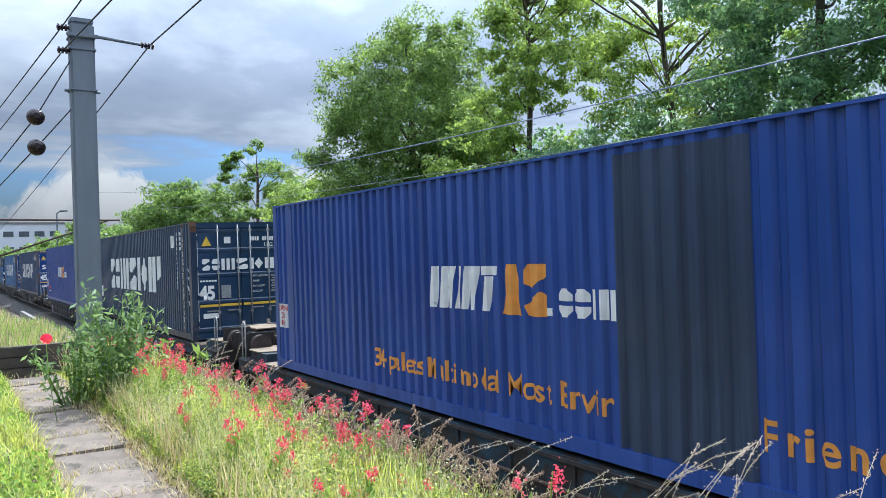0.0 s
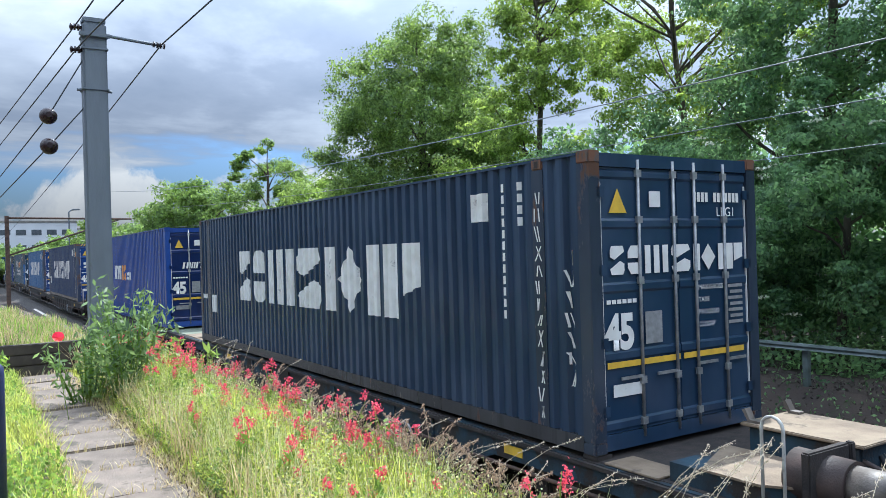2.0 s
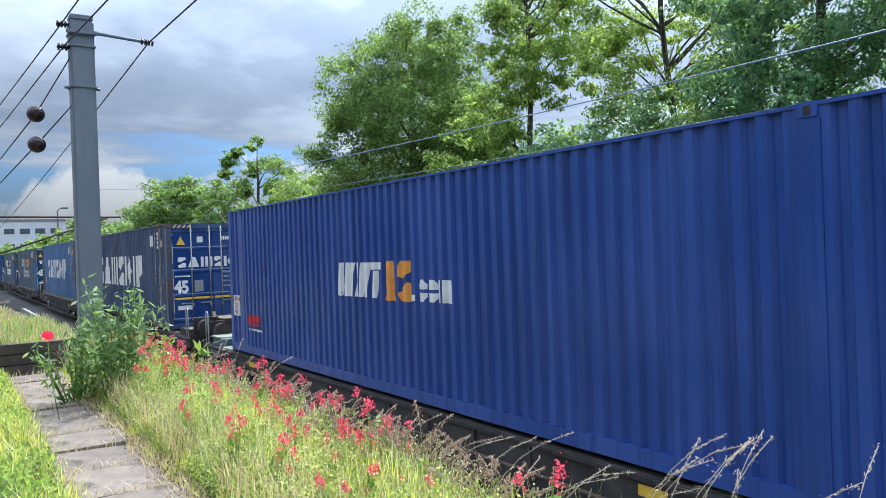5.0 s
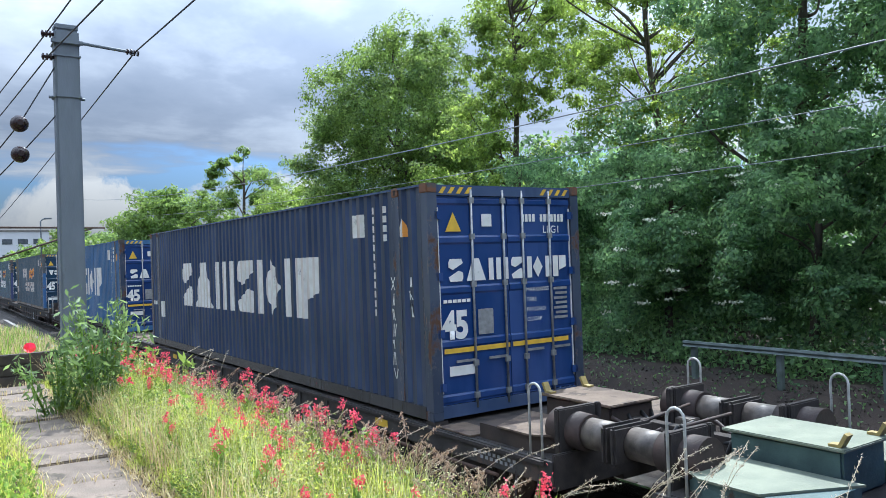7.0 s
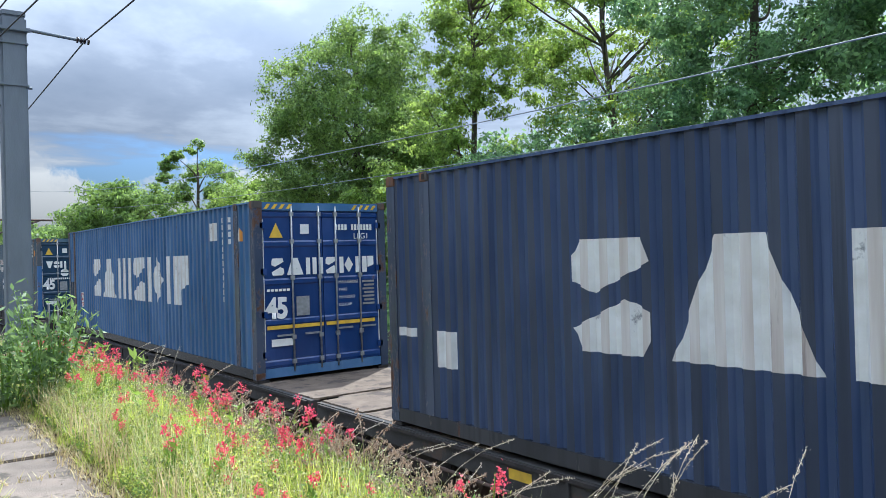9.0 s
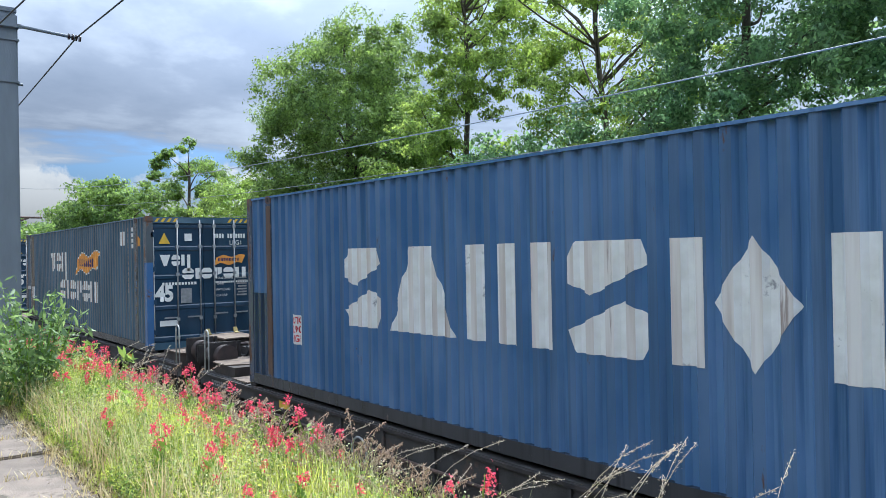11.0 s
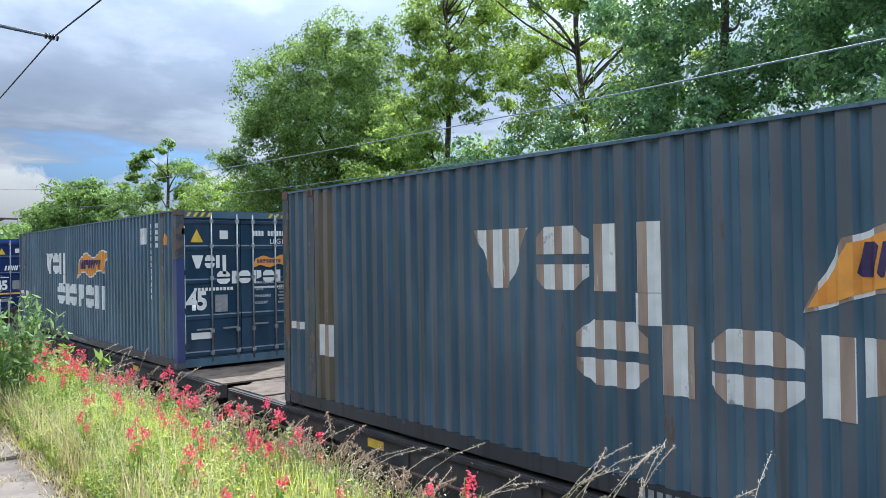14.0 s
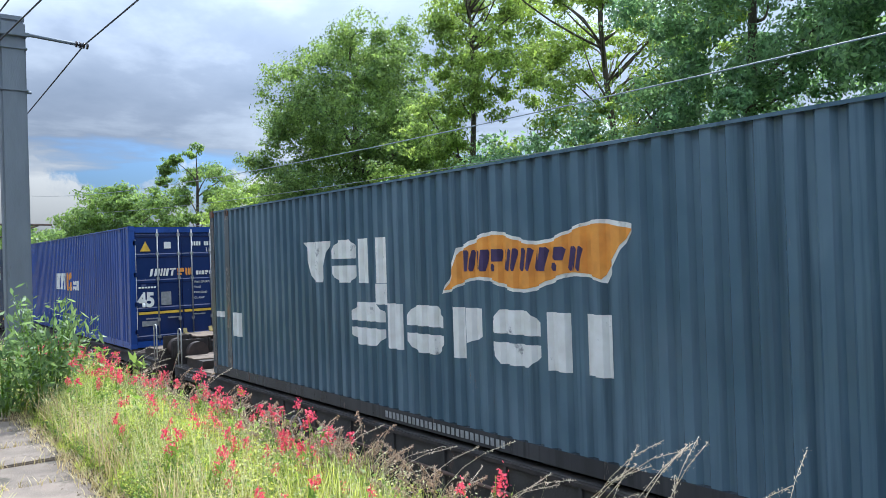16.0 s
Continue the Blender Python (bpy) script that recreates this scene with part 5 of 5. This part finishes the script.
def build_barrier():
    b = empty("crash_barrier", None, "grey steel barrier rail on posts under the trees", "barrier")
    for k in range(10):
        y = -5.9 + k * 1.62
        part("barrier_post", soft_box(11.04, 11.12, y - 0.05, y + 0.05, -0.75, 0.08, 0.008), BARRIER, b)
    bm = bmesh.new()
    prism(bm, [(10.98, 0.02), (11.01, 0.05), (10.98, 0.08), (10.99, 0.12), (11.035, 0.12), (11.035, 0.02)], "y", -6.4, 8.85)
    part("barrier_rail", mend(bm), BARRIER, b)


build_barrier()


def build_far_things():
    m = empty("far_mast", pose(2.05, 42, -0.9), "slim rusty line mast with a cantilever arm", "mast")
    part("far_shaft", box(bmesh.new(), -0.09, 0.09, -0.09, 0.09, 0, 4.9), RUST, m)
    part("far_arm", tube(bmesh.new(), [(0, 0, 4.8), (5.6, 0, 4.75)], 0.05, 6), RUST, m)
    part("far_brace", tube(bmesh.new(), [(0, 0, 3.0), (5.0, 0, 4.72)], 0.045, 6), RUST, m)
    s = empty("railway_signal", pose(1.75, 60, -1.2), "railway signal on a post showing red", "signal")
    part("signal_post", tube(bmesh.new(), [(0, 0, 0), (0, 0, 3.4)], 0.08, 8), SOOT, s)
    part("signal_head", soft_box(-0.3, 0.3, -0.15, 0.15, 2.3, 3.9, 0.05), SOOT, s)
    part("signal_lamp", tube(bmesh.new(), [(0, -0.20, 2.75), (0, -0.152, 2.75)], 0.16, 14), SIGNAL, s, "lit red lamp")
    h = empty("industrial_building", pose(0, 165, -1.5), "pale grey flat-roofed industrial building in the distance", "building")
    for x0, x1, y0, z1 in ((6.2, 20, 0, 11.0), (20.003, 40, 2, 9.6), (-6, 6.197, -14, 6.0)):
        w = part("wall_block", box(bmesh.new(), x0, x1, y0, y0 + 25, 0, z1), CLADDING, h)
        part("parapet", box(bmesh.new(), x0 - 0.15, x1 - 0.01, y0 - 0.15, y0 + 25.1, z1 + 0.003, z1 + 0.35), CONCRETE, w)
        for row in range(2):
            n = int((x1 - x0) / 2.6)
            for k in range(n):
                xa = x0 + 0.7 + k * 2.6
                za = z1 - 2.4 - row * 2.9
                if za > 0.5:
                    part("far_window", box(bmesh.new(), xa, xa + 1.7, y0 - 0.05, y0 - 0.004, za, za + 1.0), DARKGLASS, w)
    l = empty("street_lamp", pose(12.4, 110, -1.2), "tall grey street lamp in the distance", "lamp")
    part("lamp_pole", tube(bmesh.new(), [(0, 0, 0), (0, 0, 9.4), (0.3, 0, 9.7), (1.0, 0, 9.75)], 0.09, 6), MAST, l)
    part("lamp_head", soft_box(0.4, -0.9 + 2.2, -0.2, 0.2, 9.68, 9.85, 0.04), MAST, l)


build_far_things()


def build_balls():
    """Two round insulators strung on the wires beside the mast."""
    for z, top in ((4.23, 5.32), (3.71, 4.46)):
        b = empty("ball_insulator", pose(1.385, 14.75, z), "round dark brown insulator strung on a wire", "insulator", "ball insulators")
        bm = bmesh.new()
        prof = [(0.03, -0.15), (0.09, -0.125), (0.135, -0.065), (0.145, 0), (0.135, 0.065), (0.09, 0.125), (0.03, 0.15)]
        tube(bm, [(0, d, 0) for _, d in prof], [r for r, _ in prof], 18)
        tube(bm, [(0, -0.165, 0), (0, -0.14, 0)], 0.05, 10)
        part("ball", bm, PORCELAIN, b)
        part("stay_wire", tube(bmesh.new(), sag((0.60, 0.1, top - z), (0, 0, 0), 0.0, 4), 0.012, 5), DARKWIRE, b)
        part("stay_wire", tube(bmesh.new(), sag((0, 0, 0), (-1.03, 21, -0.7), 0.0, 4), 0.012, 5), DARKWIRE, b)


build_balls()


# ---------------------------------------------------------------- weeds and grass
def blade_mesh(name, rng, roots, heights, width, mat, label, bend=0.35):
    """Bent tapering grass blades, joined."""
    n = len(roots)
    a = rng.uniform(0, 2 * math.pi, n)
    out = np.stack([np.cos(a), np.sin(a), np.zeros(n)], 1)
    face = np.stack([-np.sin(a), np.cos(a), np.zeros(n)], 1)
    lean = (heights * bend * rng.uniform(0.2, 1.6, n))[:, None]
    w = (width * rng.uniform(0.6, 1.4, n))[:, None]
    up = np.array([0, 0, 1.0])
    h = heights[:, None]
    p0, p1, p2 = roots, roots + up * h * 0.55 + out * lean * 0.3, roots + up * h + out * lean
    quads = np.stack([p0 - face * w, p0 + face * w, p1 + face * w * 0.8, p1 - face * w * 0.8], 1).reshape(-1, 3)
    tips = np.stack([p1 - face * w * 0.8, p1 + face * w * 0.8, p2 + face * w * 0.12, p2 - face * w * 0.12], 1).reshape(-1, 3)
    both = np.concatenate([quads.reshape(n, 4, 3), tips.reshape(n, 4, 3)], 1).reshape(-1, 3)
    ob = cloud_mesh(name, both, 4, mat)
    return tagged(ob, label, "grass", kind="stuff")


def build_grass():
    rng = np.random.default_rng(7)

    def ground_of(p):
        return np.column_stack([p, np.full(len(p), -0.04)])
    p = clumped(rng, 72000, 1.42, EDGE_X, -1.5, 13.4, 1.9)
    edge = np.clip((p[:, 0] - 1.35) / 0.6, 0.25, 1.0)
    patch = np.array([0.9 + 0.7 * noise.noise(Vector((a * 2.1, b * 2.1, 9))) for a, b in p])
    h = rng.uniform(0.10, 0.48, len(p)) * edge * patch
    blade_mesh("tall_grass", rng, ground_of(p), h, 0.0048, GRASS, "sunlit yellow-green meadow grass beside the path")
    p = clumped(rng, 4500, 1.5, EDGE_X, 1.6, 13.4, 1.7, 0.3)
    blade_mesh("dry_grass", rng, ground_of(p), rng.uniform(0.2, 0.55, len(p)), 0.0035, DRYGRASS, "dry straw-coloured grass among the green", 0.5)
    p = clumped(rng, 5200, 1.55, EDGE_X, 2.2, 13.4, 1.9)
    blade_mesh("flowering_stems", rng, ground_of(p), rng.uniform(0.30, 0.66, len(p)) * np.clip((p[:, 0] - 1.30) / 0.5, 0.3, 1.0), 0.0024, STEMS, "thin pale stems standing above the grass", 0.22)
    p = clumped(rng, 9000, 1.55, EDGE_X, 2.2, 13.4, 2.4, 0.4)
    z = rng.uniform(0.22, 0.56, len(p)) * np.clip((p[:, 0] - 1.30) / 0.5, 0.3, 1.0)
    tagged(cloud_mesh("weed_buds", leaf_quads(rng, np.column_stack([p, z]), 0.014, 0.0, 0.8), 4, STEMS), "pale small buds and seed pods above the grass", "weeds", kind="stuff")
    p = clumped(rng, 14000, -0.9, 0.72, 2.0, 13.3)
    blade_mesh("short_grass", rng, ground_of(p), rng.uniform(0.04, 0.24, len(p)), 0.006, GRASS, "short green grass on the near side of the path", 0.6)
    p = np.array([(rng.uniform(0.7, 1.46), 3.2 + 0.792 * rng.integers(0, 13) + 0.396 + rng.normal() * 0.02) for _ in range(700)] + [(1.44 + rng.normal() * 0.07, rng.uniform(3.4, 12)) for _ in range(2600)] + [(0.70 + rng.normal() * 0.04, rng.uniform(3.4, 12)) for _ in range(1500)])
    blade_mesh("crack_grass", rng, ground_of(p) + np.array([0, 0, 0.03]), rng.uniform(0.03, 0.11, len(p)), 0.004, DRYGRASS, "withered tufts along the slab joints", 0.8)
    p = clumped(rng, 9000, -3.0, 2.6, 13.7, 27.0)
    z = np.where(p[:, 0] > 1.5, -0.15, np.where(p[:, 0] > 0.8, 0.18, 0.33))
    blade_mesh("green_bank_grass", rng, np.column_stack([p, z]), rng.uniform(0.10, 0.34, len(p)), 0.008, LEAF_WEED, "green grass among the dry on the bank")
    p = clumped(rng, 8000, -3.0, 2.6, 13.7, 27.0)
    z = np.where(p[:, 0] > 1.5, -0.15, np.where(p[:, 0] > 0.8, 0.18, 0.33))
    blade_mesh("bank_grass", rng, np.column_stack([p, z]), rng.uniform(0.10, 0.36, len(p)), 0.008, DRYGRASS, "dry yellowing grass on the bank")
    # broad weeds: many small leaves at all heights of the sward
    p = clumped(rng, 70000, 1.5, EDGE_X, 1.8, 13.3, 2.0, 0.2)
    z = rng.beta(2.0, 1.6, len(p)) * 0.46 * np.clip((p[:, 0] - 1.35) / 0.6, 0.2, 1.0)
    tagged(cloud_mesh("weed_leaves", leaf_quads(rng, np.column_stack([p, z]), 0.026, 0.1, 0.42), 4, GRASS), "small green leaves of low weeds", "weeds", kind="stuff")
    p = clumped(rng, 20000, 1.5, EDGE_X, 1.8, 13.3, 2.3, 0.3)
    z = rng.beta(1.8, 1.9, len(p)) * 0.46 * np.clip((p[:, 0] - 1.35) / 0.6, 0.2, 1.0)
    tagged(cloud_mesh("herb_leaves", leaf_quads(rng, np.column_stack([p, z]), 0.042, 0.1, 0.42), 4, LEAF_ASH), "darker green herb leaves within the grass", "weeds", kind="stuff")
    # darker weeds hanging over the brink
    p = clumped(rng, 15000, 2.38, 2.62, 1.6, 13.0, 2.6, 0.3)
    z = rng.uniform(-0.45, 0.30, len(p)) - np.clip(p[:, 0] - 2.46, 0, 1) * 2.2
    tagged(cloud_mesh("brink_weeds", leaf_quads(rng, np.column_stack([p, z]), 0.042, 0.3, 0.4), 4, LEAF_ASH), "dark weeds hanging over the platform edge", "weeds", kind="stuff")
    p = clumped(rng, 12000, -0.9, 0.70, 4.0, 13.3, 1.1, 0.1)
    tagged(cloud_mesh("clover_leaves", leaf_quads(rng, np.column_stack([p, rng.uniform(-0.02, 0.14, len(p))]), 0.04, 0.0, 0.7), 4, LEAF_WEED), "low clover and weeds beside the path", "weeds", kind="stuff")
    # creeping plants on the far bank beneath the trees
    p = clumped(rng, 45000, 11.9, 15.0, -6.0, 24.0, 0.8, 0.2)
    z = np.array([ground_height(a, b) for a, b in p]) + rng.uniform(0.0, 0.9, len(p)) * np.clip(p[:, 0] - 11.6, 0.2, 1.4)
    tagged(cloud_mesh("undergrowth", leaf_quads(rng, np.column_stack([p, z]), 0.11, 0.2, 0.5), 4, LEAF_DARK), "dark undergrowth under the trees", "undergrowth", kind="stuff")


build_grass()


def build_litter():
    """Low creeping leaves and dead stems on the bare bank between track and barrier."""
    rng = np.random.default_rng(17)
    p = clumped(rng, 4500, 9.3, 11.5, -6.0, 24.0, 1.1, 0.6)
    z = np.array([ground_height(a, b) for a, b in p]) + rng.uniform(0.0, 0.16, len(p))
    tagged(cloud_mesh("creeping_weeds", leaf_quads(rng, np.column_stack([p, z]), 0.07, 0.1, 0.5), 4, LEAF_DARK), "sparse dark creeping weeds on bare earth", "weeds", kind="stuff")
    p = clumped(rng, 6000, 9.3, 11.8, -6.0, 24.0, 1.5, 0.6)
    z = np.array([ground_height(a, b) for a, b in p]) + 0.01
    tagged(cloud_mesh("dead_leaves", leaf_quads(rng, np.column_stack([p, z]), 0.06, 0.0, 0.5), 4, SLEEPER), "brown dead leaves on the bank", "leaf litter", kind="stuff")
    p = np.column_stack([1.50 + rng.normal(size=2600) * 0.10, rng.uniform(3.2, 11.5, 2600)])
    tagged(cloud_mesh("path_litter", leaf_quads(rng, np.column_stack([p, np.full(2600, 0.012) + rng.uniform(0, 0.03, 2600)]), 0.028, 0.0, 0.35), 4, EARTH), "dry brown plant litter along the path edge", "leaf litter", kind="stuff")


build_litter()


def build_valerian(seed, stems, tall):
    rng = np.random.default_rng(seed)
    plant = empty("red_valerian", None, "red valerian plant in flower among the grass", "flower", "valerian plants")
    leaf_at = []
    for k in range(stems):
        a = rng.uniform(0, 2 * math.pi)
        r = rng.uniform(0.06, 0.24)
        h = tall * rng.uniform(0.72, 1.05)
        tip = Vector((math.cos(a) * r, math.sin(a) * r, h))
        pts = [Vector((0, 0, -0.04)).lerp(tip, u) + Vector((0.03 * math.sin(u * 3 + k), 0, 0)) for u in (0, 0.3, 0.6, 0.85, 1)]
        part("stem", tube(bmesh.new(), pts, [0.005, 0.0045, 0.004, 0.003, 0.002], 5), LEAF_WEED, plant)
        for u in (0.2, 0.32, 0.44, 0.56, 0.68, 0.8):
            q = np.array(Vector((0, 0, -0.04)).lerp(tip, u))
            leaf_at += [q + rng.normal(size=3) * 0.028 for _ in range(4)]
        n = 60
        lump = rng.normal(size=(n, 3)) * np.array([0.0115, 0.0115, 0.016]) + np.array(tip)
        lump[: n // 3] += np.array([0.0, 0.018, -0.03])
        lump[n // 3: n // 2] += np.array([0.02, -0.014, -0.04])
        head = cloud_mesh("flower_head", leaf_quads(rng, lump, 0.0165, -0.2, 0.9), 4, PETAL, plant)
        tagged(head, "crimson-pink flower head", kind="stuff")
    cloud_mesh("leaves", leaf_quads(rng, np.array(leaf_at), 0.075, 0.0, 0.38), 4, LEAF_WEED, plant)
    return plant


def scatter_valerian():
    """Thick along the far end and the brink of the platform, thin in the sward."""
    rng = random.Random(11)
    kinds = [build_valerian(60 + k, s, h) for k, (s, h) in enumerate(((2, 0.54), (3, 0.63), (1, 0.46), (4, 0.70)))]
    spots = [(2.22, 2.95), (2.38, 2.8), (2.40, 3.5), (2.40, 6.1), (2.32, 6.3), (2.25, 6.0), (2.38, 5.9), (2.42, 4.9), (2.43, 4.4), (2.36, 4.6)]
    while len(spots) < 34:
        spots.append((rng.uniform(1.7, 2.3), rng.uniform(3.8, 7.5)))
    while len(spots) < 50:
        spots.append((rng.triangular(2.1, 2.5, 2.44), rng.uniform(3.2, 8.0)))
    while len(spots) < 108:
        spots.append((rng.triangular(1.75, 2.48, 2.4), rng.uniform(7.2, 13.2)))
    for k, (x, y) in enumerate(spots):
        m = pose(x, y, rng.uniform(-0.12, 0.0), rng.uniform(-6, 6), rng.uniform(-6, 6), rng.uniform(0, 360))
        if k < 4:
            kinds[k].matrix_world = m
        else:
            copy_thing(kinds[rng.choice((0, 2, 1, 2, 0) if y < 7.4 and x < 2.3 else (0, 1, 2, 3))], m)


scatter_valerian()


def build_stalk(seed, tall, lean):
    rng = np.random.default_rng(seed)
    s = empty("grass_stalk", None, "tall pale flowering grass stalk", "grass stalk", "tall grass stalks")
    pts = [(lean * u ** 2.8, 0.03 * math.sin(u * 4), tall * (u - 0.36 * lean * u ** 4)) for u in np.linspace(0, 1, 9)]
    part("culm", tube(bmesh.new(), pts, [0.0022 - 0.00015 * k for k in range(9)], 5), STALK, s)
    t = np.array(pts[-3:])
    at = np.concatenate([t[0] + (t[1] - t[0]) * u + rng.normal(size=(1, 3)) * 0.007 for u in np.linspace(0, 1, 10)] + [t[1] + (t[2] - t[1]) * u + rng.normal(size=(1, 3)) * 0.005 for u in np.linspace(0, 1, 34)])
    cloud_mesh("seed_head", leaf_quads(rng, at, 0.013, 0.3, 0.32), 4, STALK, s)["kind"] = "stuff"
    return s


def build_seeding_grass(seed, tall, lean):
    """A tuft of three drooping stems with loose brown seed heads."""
    rng = np.random.default_rng(seed)
    s = empty("seeding_grass", None, "tuft of drooping brown seeding grass", "grass stalk", "brown seeding grass")
    for k in range(3):
        a, h = rng.uniform(0, 2 * math.pi), tall * rng.uniform(0.75, 1.05)
        reach = lean * rng.uniform(0.6, 1.2)
        pts = [np.array([math.cos(a) * reach * u ** 2, math.sin(a) * reach * u ** 2, h * (u - 0.20 * u ** 4)]) for u in np.linspace(0, 1, 8)]
        culm = part("culm", tube(bmesh.new(), pts, [0.0036 - 0.0002 * j for j in range(8)], 4), STALK if k else BROWNGRASS, s)
        at = [pts[5] + (pts[7] - pts[5]) * u + rng.normal(size=3) * 0.017 * (1.2 - u) for u in np.linspace(0, 1, 70)]
        cloud_mesh("seed_head", leaf_quads(rng, np.array(at), 0.022, 0.6, 0.34), 4, BROWNGRASS, culm)["kind"] = "stuff"
    return s


def scatter_seeding_grass():
    rng = random.Random(23)
    kinds = [build_seeding_grass(110 + k, h, l) for k, (h, l) in enumerate(((0.74, 0.18), (0.64, 0.26), (0.84, 0.28)))]
    for k in range(60):
        m = pose(rng.triangular(2.36, 2.46, 2.45), rng.triangular(2.2, 9.8, 4.0), -0.06 + rng.uniform(-0.05, 0.10), 0, 0, rng.uniform(0, 360))
        if k < 3:
            kinds[k].matrix_world = m
        else:
            copy_thing(kinds[k % 3], m)


scatter_seeding_grass()


def scatter_stalks():
    rng = random.Random(5)
    kinds = [build_stalk(80 + k, h, l) for k, (h, l) in enumerate(((0.86, 0.42), (0.98, 0.55), (0.80, 0.62), (1.0, 0.12)))]
    spots = [(2.25, 1.6), (2.40, 1.5), (2.32, 1.4), (2.42, 1.75), (2.18, 1.3), (2.44, 2.0), (2.38, 1.25), (2.3, 1.7), (2.05, 1.35), (2.12, 1.55), (2.36, 1.95), (2.2, 1.8), (2.28, 1.15), (2.42, 1.3)]
    while len(spots) < 44:
        spots.append((rng.triangular(2.0, 2.45, 2.42), rng.uniform(2.2, 9.5)))
    tall = [build_stalk(90 + k, h, l) for k, (h, l) in enumerate(((1.12, 0.40), (1.20, 0.48), (1.08, 0.30)))]
    for k in range(12):
        m = pose(rng.uniform(2.05, 2.44), rng.uniform(1.25, 2.5), -0.05, rng.uniform(-4, 4), rng.uniform(-4, 4), rng.uniform(-80, 20))
        if k < 3:
            tall[k].matrix_world = m
        else:
            copy_thing(tall[k % 3], m)
    for k, (x, y) in enumerate(spots):
        m = pose(x, y, -0.06 - rng.uniform(0, 0.18), rng.uniform(-5, 5), rng.uniform(-5, 5), rng.uniform(-75, 35))
        if k < 4:
            kinds[k].matrix_world = m
        else:
            copy_thing(kinds[rng.choice((0, 1, 2, 3))], m)


scatter_stalks()


def build_shrub(name, at, stems, tall, spread, leaf, n, mat, label, seed, ratio=0.28):
    """Many upright stems with long leaves along them."""
    rng = np.random.default_rng(seed)
    s = empty(name, pose(*at), label, "shrub" if stems > 4 else "weed")
    where = []
    for k in range(stems):
        a, r = rng.uniform(0, 2 * math.pi), spread * math.sqrt(rng.uniform(0.02, 1))
        h = tall * rng.uniform(0.6, 1.0) * (1 - 0.35 * r / max(spread, 0.01) + 0.1)
        tip = Vector((math.cos(a) * r, math.sin(a) * r, h))
        root = Vector((tip.x * 0.25, tip.y * 0.25, -0.05))
        pts = [root.lerp(tip, u) + Vector((0, 0, 0.10 * math.sin(u * math.pi))) for u in (0, 0.25, 0.5, 0.75, 1)]
        part("stem", tube(bmesh.new(), pts, [0.010, 0.009, 0.007, 0.005, 0.003], 5), LEAF_WEED, s)
        for u in np.linspace(0.12, 1, n):
            where.append(np.array(root.lerp(tip, u)) + np.array([0, 0, 0.10 * math.sin(u * math.pi)]) + rng.normal(size=3) * leaf * 0.42)
    cloud_mesh("leaves", leaf_quads(rng, np.array(where), leaf, 0.25, ratio), 4, mat, s)


def build_shrubs():
    build_shrub("leafy_shrub", (1.68, 9.8, -0.03), 26, 1.66, 0.60, 0.125, 44, LEAF_SHRUB, "leafy green shrub growing over the end of the path", 91)
    build_shrub("leafy_shrub", (1.30, 10.2, -0.03), 18, 1.1, 0.55, 0.115, 40, LEAF_SHRUB, "lower dark leafy shrub over the end of the path", 92)
    build_shrub("tall_weed", (2.36, 8.8, -0.03), 3, 0.95, 0.10, 0.14, 26, LEAF_LIME, "tall yellow-green weed among the red flowers", 93, 0.26)
    build_shrub("tall_weed", (2.3, 9.9, -0.03), 3, 0.9, 0.12, 0.13, 24, LEAF_LIME, "tall yellow-green weed among the red flowers", 94, 0.26)
    build_shrub("tall_weed", (0.35, 12.6, -0.03), 4, 0.5, 0.35, 0.11, 40, LEAF_WEED, "low green weed by the sleeper wall", 95, 0.3)
    p = empty("poppy", pose(0.88, 9.0, -0.03), "single red poppy in front of the shrub", "flower")
    part("stem", tube(bmesh.new(), [(0.1, 0.1, 0), (0.02, 0.02, 0.5), (0, 0, 0.94)], 0.004, 5), LEAF_WEED, p)
    rng = np.random.default_rng(3)
    for k in range(4):
        a = k * math.pi / 2 + 0.4
        bm = bmesh.new()
        c = bm.verts.new((0, 0, 0.94))
        ring = [bm.verts.new((math.cos(a + d) * 0.058, math.sin(a + d) * 0.058, 0.972 + 0.01 * math.sin(d * 7))) for d in (-0.8, -0.4, 0, 0.4, 0.8)]
        for u, v in zip(ring, ring[1:]):
            bm.faces.new((c, u, v))
        bmesh.ops.rotate(bm, cent=(0, 0, 0.94), matrix=Matrix.Rotation(radians(60), 3, "X"), verts=list(bm.verts))
        part("petal", bm, POPPY, p)


build_shrubs()


# ---------------------------------------------------------------- what moves
def motions():
    seconds = [k * 0.5 for k in range(33)]
    steps = [k / 15 for k in range(241)]
    for c, w, mid, flip in TRAIN:
        walk(c, [(t, pose(TRACK_X, mid - travelled(t), BASE_Z)) for t in seconds])
        walk(w, [(t, pose(TRACK_X, mid - travelled(t), BASE_Z, 0, 0, 180 if flip else 0)) for t in seconds])
        turn = -1 if flip else 1
        for bogie in w.children:
            for wheelset in bogie.children:
                if wheelset.name.startswith("wheelset"):
                    y = wheelset.location.y
                    walk(wheelset, [(t, pose(0, y, -0.465, turn * math.degrees(travelled(t) / 0.365))) for t in steps])


motions()
